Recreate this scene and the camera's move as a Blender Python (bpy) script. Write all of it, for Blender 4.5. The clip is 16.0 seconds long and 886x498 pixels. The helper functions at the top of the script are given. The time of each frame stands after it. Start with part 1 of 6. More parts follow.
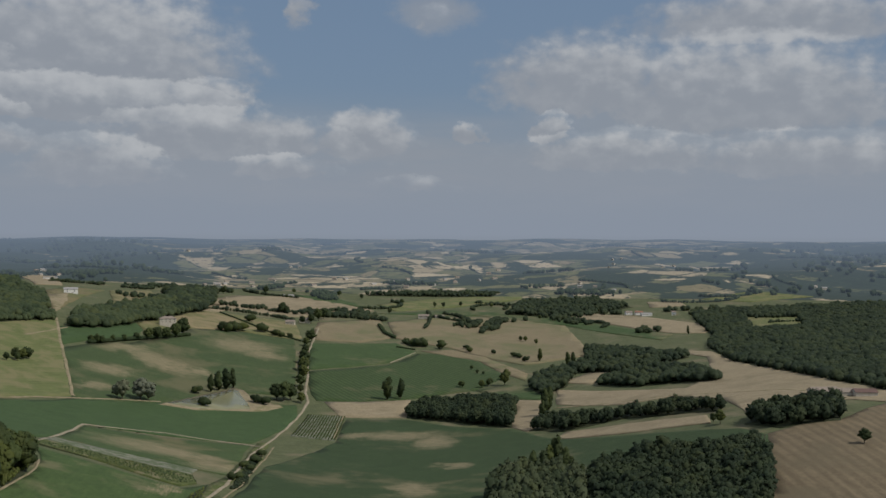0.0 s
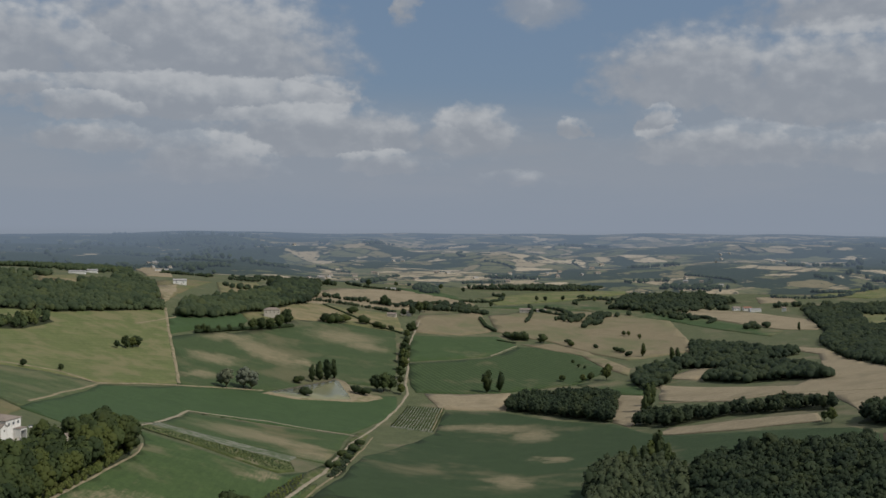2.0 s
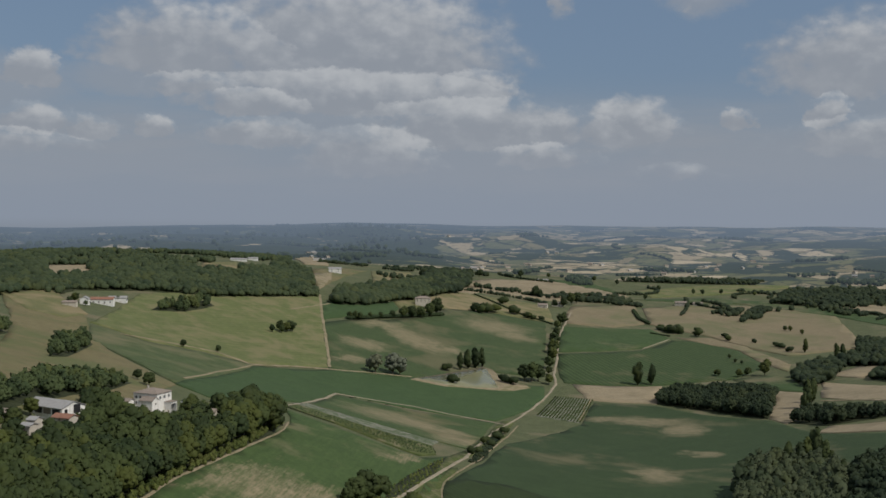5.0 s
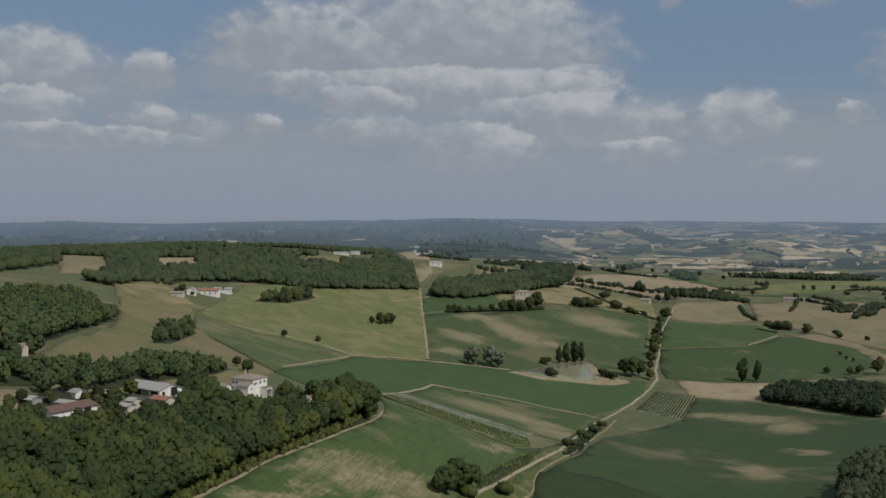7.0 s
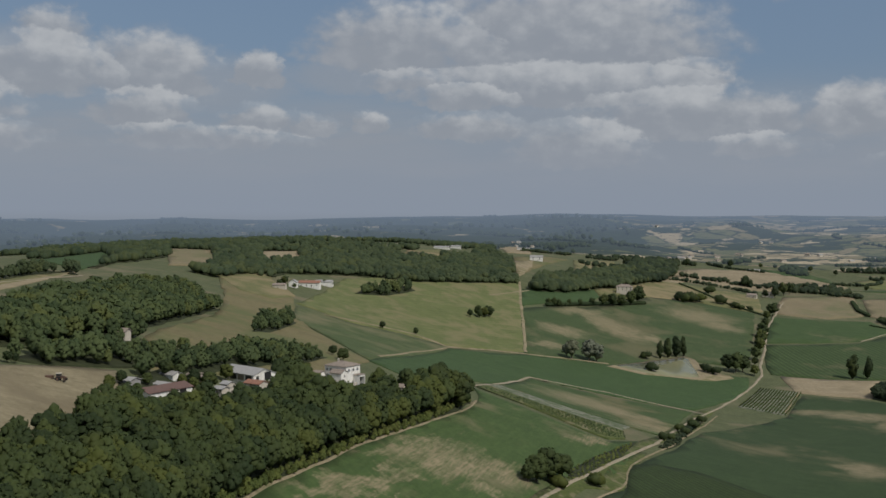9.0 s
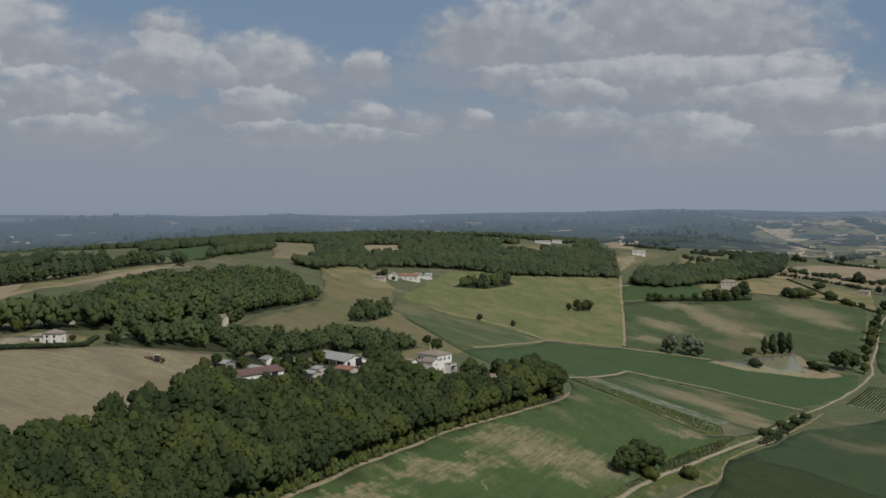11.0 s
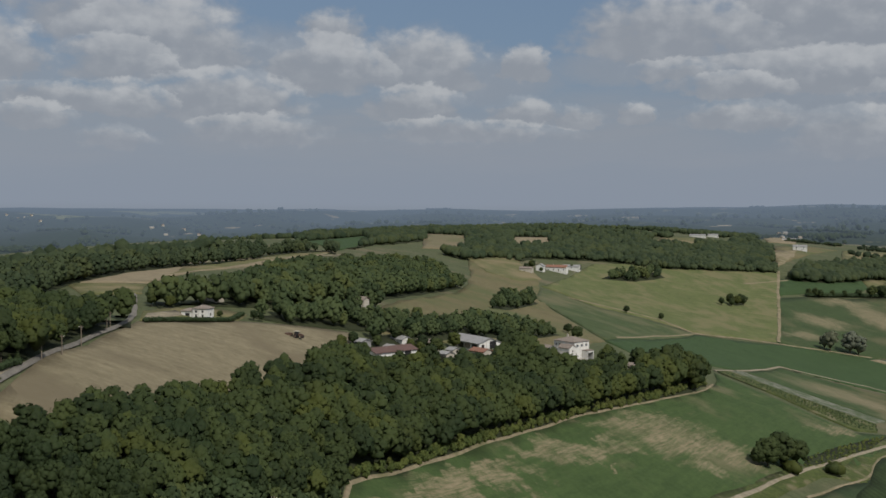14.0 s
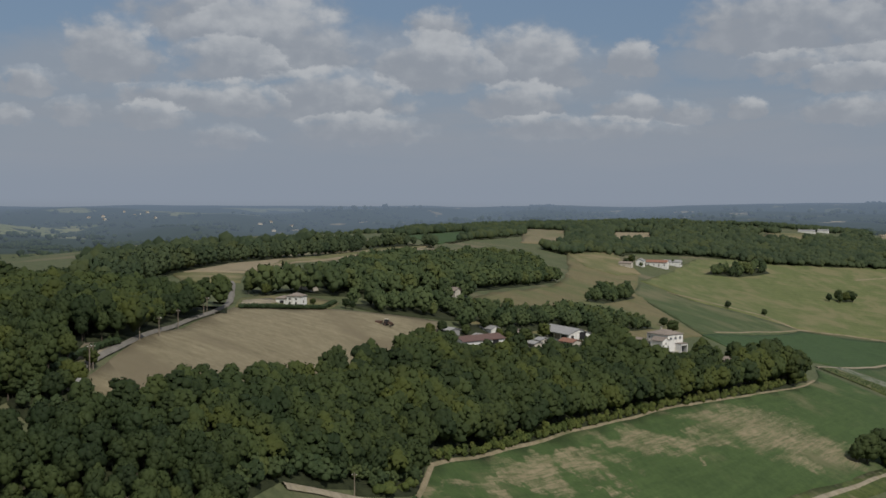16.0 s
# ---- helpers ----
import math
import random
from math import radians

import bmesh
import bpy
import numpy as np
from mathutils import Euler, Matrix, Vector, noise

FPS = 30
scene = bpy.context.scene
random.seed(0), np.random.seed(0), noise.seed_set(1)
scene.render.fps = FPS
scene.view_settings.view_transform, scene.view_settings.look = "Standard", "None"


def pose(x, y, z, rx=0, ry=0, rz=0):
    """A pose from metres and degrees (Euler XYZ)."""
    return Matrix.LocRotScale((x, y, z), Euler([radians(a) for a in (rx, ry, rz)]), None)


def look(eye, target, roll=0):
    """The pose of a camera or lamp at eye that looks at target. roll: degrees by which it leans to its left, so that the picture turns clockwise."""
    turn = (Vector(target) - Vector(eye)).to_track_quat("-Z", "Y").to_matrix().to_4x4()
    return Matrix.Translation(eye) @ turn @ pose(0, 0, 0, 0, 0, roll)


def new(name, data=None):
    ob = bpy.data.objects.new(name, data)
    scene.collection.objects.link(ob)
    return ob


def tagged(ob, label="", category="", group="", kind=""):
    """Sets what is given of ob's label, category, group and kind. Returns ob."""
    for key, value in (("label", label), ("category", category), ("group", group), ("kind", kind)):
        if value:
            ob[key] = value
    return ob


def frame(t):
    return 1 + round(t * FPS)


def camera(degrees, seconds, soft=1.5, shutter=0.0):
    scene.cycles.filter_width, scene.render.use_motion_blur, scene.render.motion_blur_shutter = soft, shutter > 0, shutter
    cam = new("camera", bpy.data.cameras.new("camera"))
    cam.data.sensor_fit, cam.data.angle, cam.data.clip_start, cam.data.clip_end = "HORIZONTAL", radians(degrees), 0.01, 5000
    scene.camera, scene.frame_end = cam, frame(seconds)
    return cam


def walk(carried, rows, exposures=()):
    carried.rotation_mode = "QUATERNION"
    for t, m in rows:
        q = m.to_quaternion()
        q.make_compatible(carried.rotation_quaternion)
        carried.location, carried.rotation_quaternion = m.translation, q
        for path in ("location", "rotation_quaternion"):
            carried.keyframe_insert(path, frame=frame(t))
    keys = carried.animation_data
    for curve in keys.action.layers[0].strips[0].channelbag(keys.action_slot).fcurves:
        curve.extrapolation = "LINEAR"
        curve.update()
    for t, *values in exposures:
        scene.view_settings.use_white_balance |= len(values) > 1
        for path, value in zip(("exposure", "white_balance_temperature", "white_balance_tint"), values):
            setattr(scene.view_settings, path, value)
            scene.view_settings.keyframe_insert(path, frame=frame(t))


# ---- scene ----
EXPOSURES = [(0, 0.40), (16, 0.40)]
cam = camera(46.41, 16.0, 1.6)
# seconds, place, and turn: to the left, up, and roll to the left
PATH = [
    (0, (0.00, 0.00, 215.00), 10.670, -0.545, 0.310),
    (0.5, (0.49, 2.66, 213.94), 12.102, -0.616, 0.280),
    (1, (1.08, 5.16, 212.88), 13.537, -0.688, 0.286),
    (1.5, (1.79, 7.49, 211.82), 14.975, -0.759, 0.316),
    (2, (2.59, 9.66, 210.77), 16.416, -0.830, 0.359),
    (2.5, (3.49, 11.69, 209.71), 17.858, -0.901, 0.408),
    (3, (4.49, 13.57, 208.66), 19.303, -0.971, 0.455),
    (3.5, (5.57, 15.32, 207.61), 20.749, -1.041, 0.496),
    (4, (6.75, 16.95, 206.56), 22.196, -1.110, 0.527),
    (6.5, (13.80, 23.41, 201.43), 29.444, -1.439, 0.497),
    (7, (15.42, 24.42, 200.44), 30.896, -1.500, 0.460),
    (7.5, (17.10, 25.35, 199.45), 32.348, -1.561, 0.418),
    (8, (18.85, 26.22, 198.47), 33.800, -1.619, 0.373),
    (8.5, (20.64, 27.01, 197.51), 35.253, -1.677, 0.328),
    (9, (22.49, 27.76, 196.56), 36.706, -1.733, 0.286),
    (11.5, (32.35, 30.88, 192.05), 43.977, -1.990, 0.207),
    (12, (34.42, 31.43, 191.20), 45.432, -2.038, 0.223),
    (12.5, (36.52, 31.98, 190.37), 46.888, -2.085, 0.249),
    (13, (38.64, 32.53, 189.57), 48.343, -2.131, 0.281),
    (13.5, (40.77, 33.08, 188.78), 49.798, -2.177, 0.315),
    (14, (42.93, 33.66, 188.02), 51.253, -2.222, 0.344),
    (14.5, (45.09, 34.25, 187.28), 52.708, -2.268, 0.360),
    (15, (47.26, 34.87, 186.57), 54.162, -2.313, 0.354),
    (15.5, (49.43, 35.53, 185.88), 55.616, -2.359, 0.314),
    (16, (51.60, 36.23, 185.22), 57.068, -2.406, 0.225),
]


def heading(eye, left, up, roll):
    a, b = radians(left), radians(up)
    ahead = Vector((-math.sin(a) * math.cos(b), math.cos(a) * math.cos(b), math.sin(b)))
    return look(eye, Vector(eye) + ahead * 50, roll)


walk(cam, [(t, heading(eye, left, up, roll)) for t, eye, left, up, roll in PATH], EXPOSURES)

# ---- world, sun and exposure ----
SUN_AZ, SUN_EL = 98.0, 50.0          # compass bearing from +y towards +x, and height
sun_way = Vector((math.sin(radians(SUN_AZ)) * math.cos(radians(SUN_EL)), math.cos(radians(SUN_AZ)) * math.cos(radians(SUN_EL)), math.sin(radians(SUN_EL))))
sun = new("sun", bpy.data.lights.new("sun", "SUN"))
sun.data.energy, sun.data.angle, sun.data.color = 2.1, radians(0.8), (1.0, 0.95, 0.87)
sun.matrix_world = look(sun_way * 100, (0, 0, 0))


class Nodes:
    """Short way to write node trees."""

    def __init__(self, tree):
        self.tree = tree

    def add(self, kind, **values):
        n = self.tree.nodes.new(kind)
        for key, v in values.items():
            if key == "op":
                n.operation = v
            elif key == "mode":
                n.data_type = v
            elif key == "blend":
                n.blend_type = v
            elif key == "clamp":
                n.use_clamp = v
            elif key == "dist":
                n.distance = v
        return n

    def put(self, node, slot, value):
        if isinstance(value, bpy.types.NodeSocket):
            self.tree.links.new(value, node.inputs[slot])
        else:
            node.inputs[slot].default_value = value
        return node

    def math(self, op, a, b=0.0, c=0.0, clamp=False):
        n = self.add("ShaderNodeMath", op=op, clamp=clamp)
        for i, v in enumerate((a, b, c)):
            self.put(n, i, v)
        return n.outputs[0]

    def vec(self, op, a, b=(0, 0, 0), c=None):
        n = self.add("ShaderNodeVectorMath", op=op)
        self.put(n, 0, a)
        self.put(n, 1, b)
        if c is not None:
            self.put(n, 2, c)
        return n.outputs["Value"] if op in ("DOT_PRODUCT", "LENGTH") else n.outputs[0]

    def noise(self, vector, scale, detail=3.0, rough=0.5, lac=2.0, colour=False, distort=0.0):
        n = self.add("ShaderNodeTexNoise")
        for slot, v in (("Vector", vector), ("Scale", scale), ("Detail", detail), ("Roughness", rough), ("Lacunarity", lac), ("Distortion", distort)):
            self.put(n, slot, v)
        return n.outputs["Color" if colour else "Fac"]

    def ramp(self, fac, stops):
        n = self.add("ShaderNodeValToRGB")
        el = n.color_ramp.elements
        while len(el) < len(stops):
            el.new(0.5)
        for e, (p, col) in zip(el, stops):
            e.position, e.color = p, (*col, 1) if len(col) == 3 else col
        self.put(n, 0, fac)
        return n.outputs[0]

    def step(self, v, low, high):
        n = self.add("ShaderNodeMapRange")
        n.interpolation_type = "SMOOTHSTEP"
        self.put(n, 0, v), self.put(n, 1, low), self.put(n, 2, high)
        return n.outputs[0]

    def mix(self, fac, a, b, blend="MIX"):
        n = self.add("ShaderNodeMix", mode="RGBA", blend=blend)
        self.put(n, 0, fac)
        self.put(n, 6, (*a, 1) if isinstance(a, tuple) and len(a) == 3 else a)
        self.put(n, 7, (*b, 1) if isinstance(b, tuple) and len(b) == 3 else b)
        return n.outputs[2]


# clouds: bearing to the left of +y, height of the flat base, half width, rise of the crest (degrees), thickness
SKY_GAIN = 0.045
CLOUD_A = []
CLOUD_A += [
    (30.2, 8.41, 8.80, 5.42, 1.00),
    (30.4, 6.65, 9.94, 1.73, 1.00),
    (23.0, 4.98, 7.24, 2.11, 1.00),
    (15.0, 5.13, 3.15, 2.04, 1.00),
    (19.6, 3.58, 3.17, 1.15, 0.82),
    (2.8, 8.00, 6.04, 3.31, 0.90),
    (-5.2, 7.07, 9.17, 3.80, 0.95),
    (-7.1, 11.05, 8.70, 2.55, 0.80),
    (4.7, 5.73, 0.98, 1.29, 1.00),
    (9.4, 5.55, 1.00, 0.96, 0.92),
    (1.0, 4.32, 6.55, 1.72, 0.92),
    (-8.8, 4.04, 7.48, 1.82, 0.92),
    (11.3, 11.67, 2.03, 1.64, 0.40),
    (12.5, 2.85, 3.16, 0.94, 0.57),
    (18.7, 12.08, 0.86, 1.64, 0.60),
    (-7.4, 9.05, 1.55, 1.15, 0.80),
    (-11.2, 7.72, 1.35, 1.36, 0.80),
    (52.0, 7.16, 3.60, 2.60, 1.00),
]
CLOUD_A += [
    (46.8, 7.49, 1.47, 1.58, 1.00),
    (52.9, 5.23, 2.97, 1.54, 1.00),
    (46.7, 5.00, 2.34, 1.19, 0.92),
    (44.0, 4.79, 1.61, 0.98, 0.92),
    (40.8, 4.93, 1.23, 0.91, 0.92),
    (35.3, 4.66, 3.67, 1.15, 0.97),
    (29.3, 3.42, 4.10, 2.01, 0.97),
    (49.7, 3.96, 6.59, 1.10, 0.77),
    (39.1, 8.73, 5.48, 3.15, 0.90),
    (35.7, 6.26, 3.18, 1.16, 0.85),
    (39.1, 7.22, 3.05, 1.09, 0.70),
    (34.0, 6.89, 2.95, 1.58, 0.80),
    (23.2, 7.08, 2.33, 1.42, 1.00),
    (66.4, 7.91, 5.72, 3.11, 0.95),
    (57.8, 7.08, 3.90, 2.38, 0.95),
    (52.7, 7.26, 3.67, 2.47, 1.00),
    (57.3, 8.89, 2.33, 2.00, 0.85),
    (63.1, 5.32, 4.35, 2.06, 1.00),
]
CLOUD_A += [
    (68.5, 5.24, 2.82, 1.50, 1.00),
    (61.7, 3.83, 4.27, 1.31, 0.92),
    (68.8, 3.33, 2.39, 1.01, 0.82),
    (66.6, 7.22, 1.52, 1.14, 0.70),
    (51.2, 4.10, 4.50, 1.00, 0.82),
    (74.9, 7.24, 2.82, 2.59, 1.00),
    (68.8, 7.17, 3.58, 2.01, 0.80),
    (68.2, 9.44, 6.77, 2.62, 0.90),
    (78.8, 5.91, 1.91, 1.14, 0.90),
    (71.0, 5.43, 3.90, 1.11, 1.00),
    (63.3, 5.35, 4.47, 1.98, 1.00),
    (79.8, 4.28, 1.30, 1.00, 0.82),
    (76.6, 4.50, 1.31, 1.16, 0.92),
    (72.8, 4.31, 2.32, 1.19, 0.92),
    (68.7, 3.38, 2.08, 1.14, 0.82),
    (61.1, 3.90, 3.35, 1.24, 0.92),
    (57.5, 9.36, 2.25, 1.55, 0.80),
]
# soft veils: bearing, height, half width, half height
CLOUD_B = [
    (11.2, 12.27, 2.04, 0.75),
    (12.4, 3.23, 2.35, 0.38),
    (18.5, 12.56, 0.63, 0.69),
    (-3.6, 6.83, 10.03, 1.57),
    (29.8, 6.04, 7.52, 1.25),
    (24.6, 3.68, 10.34, 1.25),
    (4.0, 3.87, 12.53, 1.25),
    (41.9, 7.62, 3.76, 0.69),
    (50.0, 6.98, 5.33, 1.13),
    (43.4, 3.65, 9.40, 0.94),
    (60.5, 7.89, 3.76, 1.25),
    (66.0, 4.75, 5.33, 0.81),
    (76.1, 7.07, 5.01, 1.25),
    (74.7, 3.32, 8.15, 0.94),
    (59.7, 3.54, 9.40, 0.75),
]
world = bpy.data.worlds.new("sky")
scene.world = world
world.use_nodes = True
world.node_tree.nodes.clear()


def cloud_group(name, rows):
    """How far a bearing and height lies inside the nearest of these clouds (1 in the middle, 0 at the rim), and how near a sunlit crest."""
    tree = bpy.data.node_groups.new(name, "ShaderNodeTree")
    tree.interface.new_socket("Place", in_out="INPUT", socket_type="NodeSocketVector")
    for socket in ("Depth", "Crest"):
        tree.interface.new_socket(socket, in_out="OUTPUT", socket_type="NodeSocketFloat")
    k = Nodes(tree)
    at = k.add("NodeGroupInput").outputs[0]
    best = crest = None
    for row in rows:
        a, e, w, h = row[:4]
        if len(row) == 4:
            off = k.vec("MULTIPLY_ADD", at, (1 / w, 0.72 / h, 0), (-a / w, -e * 0.72 / h, 0))
            d = k.vec("DOT_PRODUCT", off, off)
        else:
            # heaped above a flat base; the crest is where the cloud thins out towards the sun
            off = k.vec("MULTIPLY_ADD", at, (1 / w, 1 / h, 0), (-a / w, -e / h, math.sqrt(1.2 * (1 - row[4]))))
            two = []
            for q in (off, k.vec("ADD", off, (-0.06, 0.25, 0))):
                q = k.vec("MAXIMUM", q, k.vec("MULTIPLY", q, (-1.0, -2.2, 0)))
                two.append(k.vec("DOT_PRODUCT", q, q))
            d = two[0]
            top = k.math("MINIMUM", k.math("SUBTRACT", two[1], d), k.math("MULTIPLY_ADD", d, -1.6, 2.2))
            crest = top if crest is None else k.math("MAXIMUM", crest, top)
        best = d if best is None else k.math("MINIMUM", best, d)
    out = k.add("NodeGroupOutput")
    k.put(out, 0, k.math("SUBTRACT", 1.0, best))
    k.put(out, 1, 0.0 if crest is None else crest)
    return tree


k = Nodes(world.node_tree)
way = k.vec("NORMALIZE", k.add("ShaderNodeTexCoord").outputs["Generated"])
part3 = k.add("ShaderNodeSeparateXYZ")
k.put(part3, 0, way)
bearing = k.math("MULTIPLY", k.math("ARCTAN2", k.math("MULTIPLY", part3.outputs[0], -1.0), part3.outputs[1]), 57.29578)
rise = k.math("MULTIPLY", k.math("ARCSINE", part3.outputs[2]), 57.29578)
join = k.add("ShaderNodeCombineXYZ")
k.put(join, 0, bearing), k.put(join, 1, rise)
flat = join.outputs[0]
wide = k.vec("MULTIPLY", flat, (0.8, 1.1, 0))
swirl = k.vec("SUBTRACT", k.noise(wide, 0.55, 5.0, 0.55, colour=True), (0.5, 0.5, 0.5))
bumps = k.vec("SUBTRACT", k.noise(wide, 2.2, 4.0, 0.6, colour=True), (0.5, 0.5, 0.5))
place = k.vec("MULTIPLY_ADD", swirl, (2.2, 0.7, 0), flat)
place = k.vec("MULTIPLY_ADD", bumps, (0.8, 0.6, 0), place)


def cloud_depth(tree, at):
    n = k.add("ShaderNodeGroup")
    n.node_tree = tree
    k.put(n, 0, at)
    return n.outputs


thick, thin = cloud_group("cloud_masses", CLOUD_A), cloud_group("cloud_veils", CLOUD_B)
veil = cloud_depth(thin, place)[0]
mass, crest = cloud_depth(thick, place)[:2]
billow = k.math("SUBTRACT", k.noise(wide, 0.9, 4.0, 0.5), 0.5)
here = k.math("MULTIPLY_ADD", billow, 1.5, k.math("MAXIMUM", mass, -1.6))
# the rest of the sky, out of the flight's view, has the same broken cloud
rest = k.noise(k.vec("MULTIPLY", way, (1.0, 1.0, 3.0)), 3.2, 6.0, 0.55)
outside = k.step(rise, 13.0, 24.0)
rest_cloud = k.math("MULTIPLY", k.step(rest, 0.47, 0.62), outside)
body = k.step(here, -0.42, 0.6)
edge = k.step(k.math("MULTIPLY_ADD", billow, 0.5, crest), 0.1, 0.62)
cover = k.math("MAXIMUM", k.math("MULTIPLY", body, 0.9), k.math("MULTIPLY", k.step(veil, -0.9, 0.9), 0.66))
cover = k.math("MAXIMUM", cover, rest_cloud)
# grey sheet low over the country, in faint streaks
streaks = k.noise(k.vec("MULTIPLY", flat, (0.16, 0.95, 0)), 0.7, 5.0, 0.55)
low_band = k.math("MULTIPLY", k.step(rise, 0.5, 3.0), k.step(rise, 8.5, 4.5))
cover = k.math("MAXIMUM", cover, k.math("MULTIPLY", low_band, k.math("MULTIPLY_ADD", k.step(streaks, 0.35, 0.65), 0.35, 0.42)))
lit = k.math("MULTIPLY_ADD", edge, 0.85, k.math("MULTIPLY", k.step(billow, -0.1, 0.25), 0.2))
lit = k.math("MULTIPLY", lit, k.math("MULTIPLY_ADD", body, 0.9, 0.1))
sky = k.add("ShaderNodeTexSky")
sky.sky_type, sky.sun_disc, sky.sun_elevation, sky.sun_rotation = "NISHITA", False, radians(SUN_EL), radians(SUN_AZ)
sky.air_density, sky.dust_density = 1.0, 2.2
blue = k.mix(1.0, sky.outputs[0], (SKY_GAIN, SKY_GAIN, SKY_GAIN), "MULTIPLY")
blue = k.mix(0.55, blue, (0.138, 0.204, 0.305))
haze = k.step(rise, 8.0, 0.0)
clear = k.mix(k.math("MULTIPLY", haze, 0.85), blue, (0.198, 0.226, 0.272))
shade = k.mix(lit, (0.206, 0.223, 0.251), (0.343, 0.354, 0.368))
shade = k.mix(k.math("MULTIPLY", k.step(rise, 5.6, 0.3), 0.85), shade, (0.198, 0.224, 0.268))
heaven = k.mix(cover, clear, shade)
# sky overhead, out of view, brightened to add fill light on the ground
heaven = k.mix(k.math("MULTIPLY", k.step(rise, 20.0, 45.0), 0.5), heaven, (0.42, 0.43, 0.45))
ground_tone = k.mix(k.step(rise, -0.6, 0.4), (0.16, 0.185, 0.22), heaven)
back = k.add("ShaderNodeBackground")
k.put(back, 0, ground_tone), k.put(back, 1, 1.0)
k.put(k.add("ShaderNodeOutputWorld"), 0, back.outputs[0])

# ---- materials ----
def material(name, rough=0.9):
    m = bpy.data.materials.new(name)
    m.use_nodes = True
    m.node_tree.nodes.clear()
    k = Nodes(m.node_tree)
    bsdf = k.add("ShaderNodeBsdfPrincipled")
    bsdf.inputs["Roughness"].default_value = rough
    bsdf.inputs["Specular IOR Level"].default_value = 0.25
    out = k.add("ShaderNodeOutputMaterial")
    k.put(out, 0, bsdf.outputs[0])
    return m, k, bsdf, out


def world_place(k):
    return k.add("ShaderNodeNewGeometry").outputs["Position"]


def relief(k, bsdf, height, strength, distance):
    n = k.add("ShaderNodeBump")
    k.put(n, "Height", height), k.put(n, "Strength", strength), k.put(n, "Distance", distance)
    k.put(bsdf, "Normal", n.outputs[0])


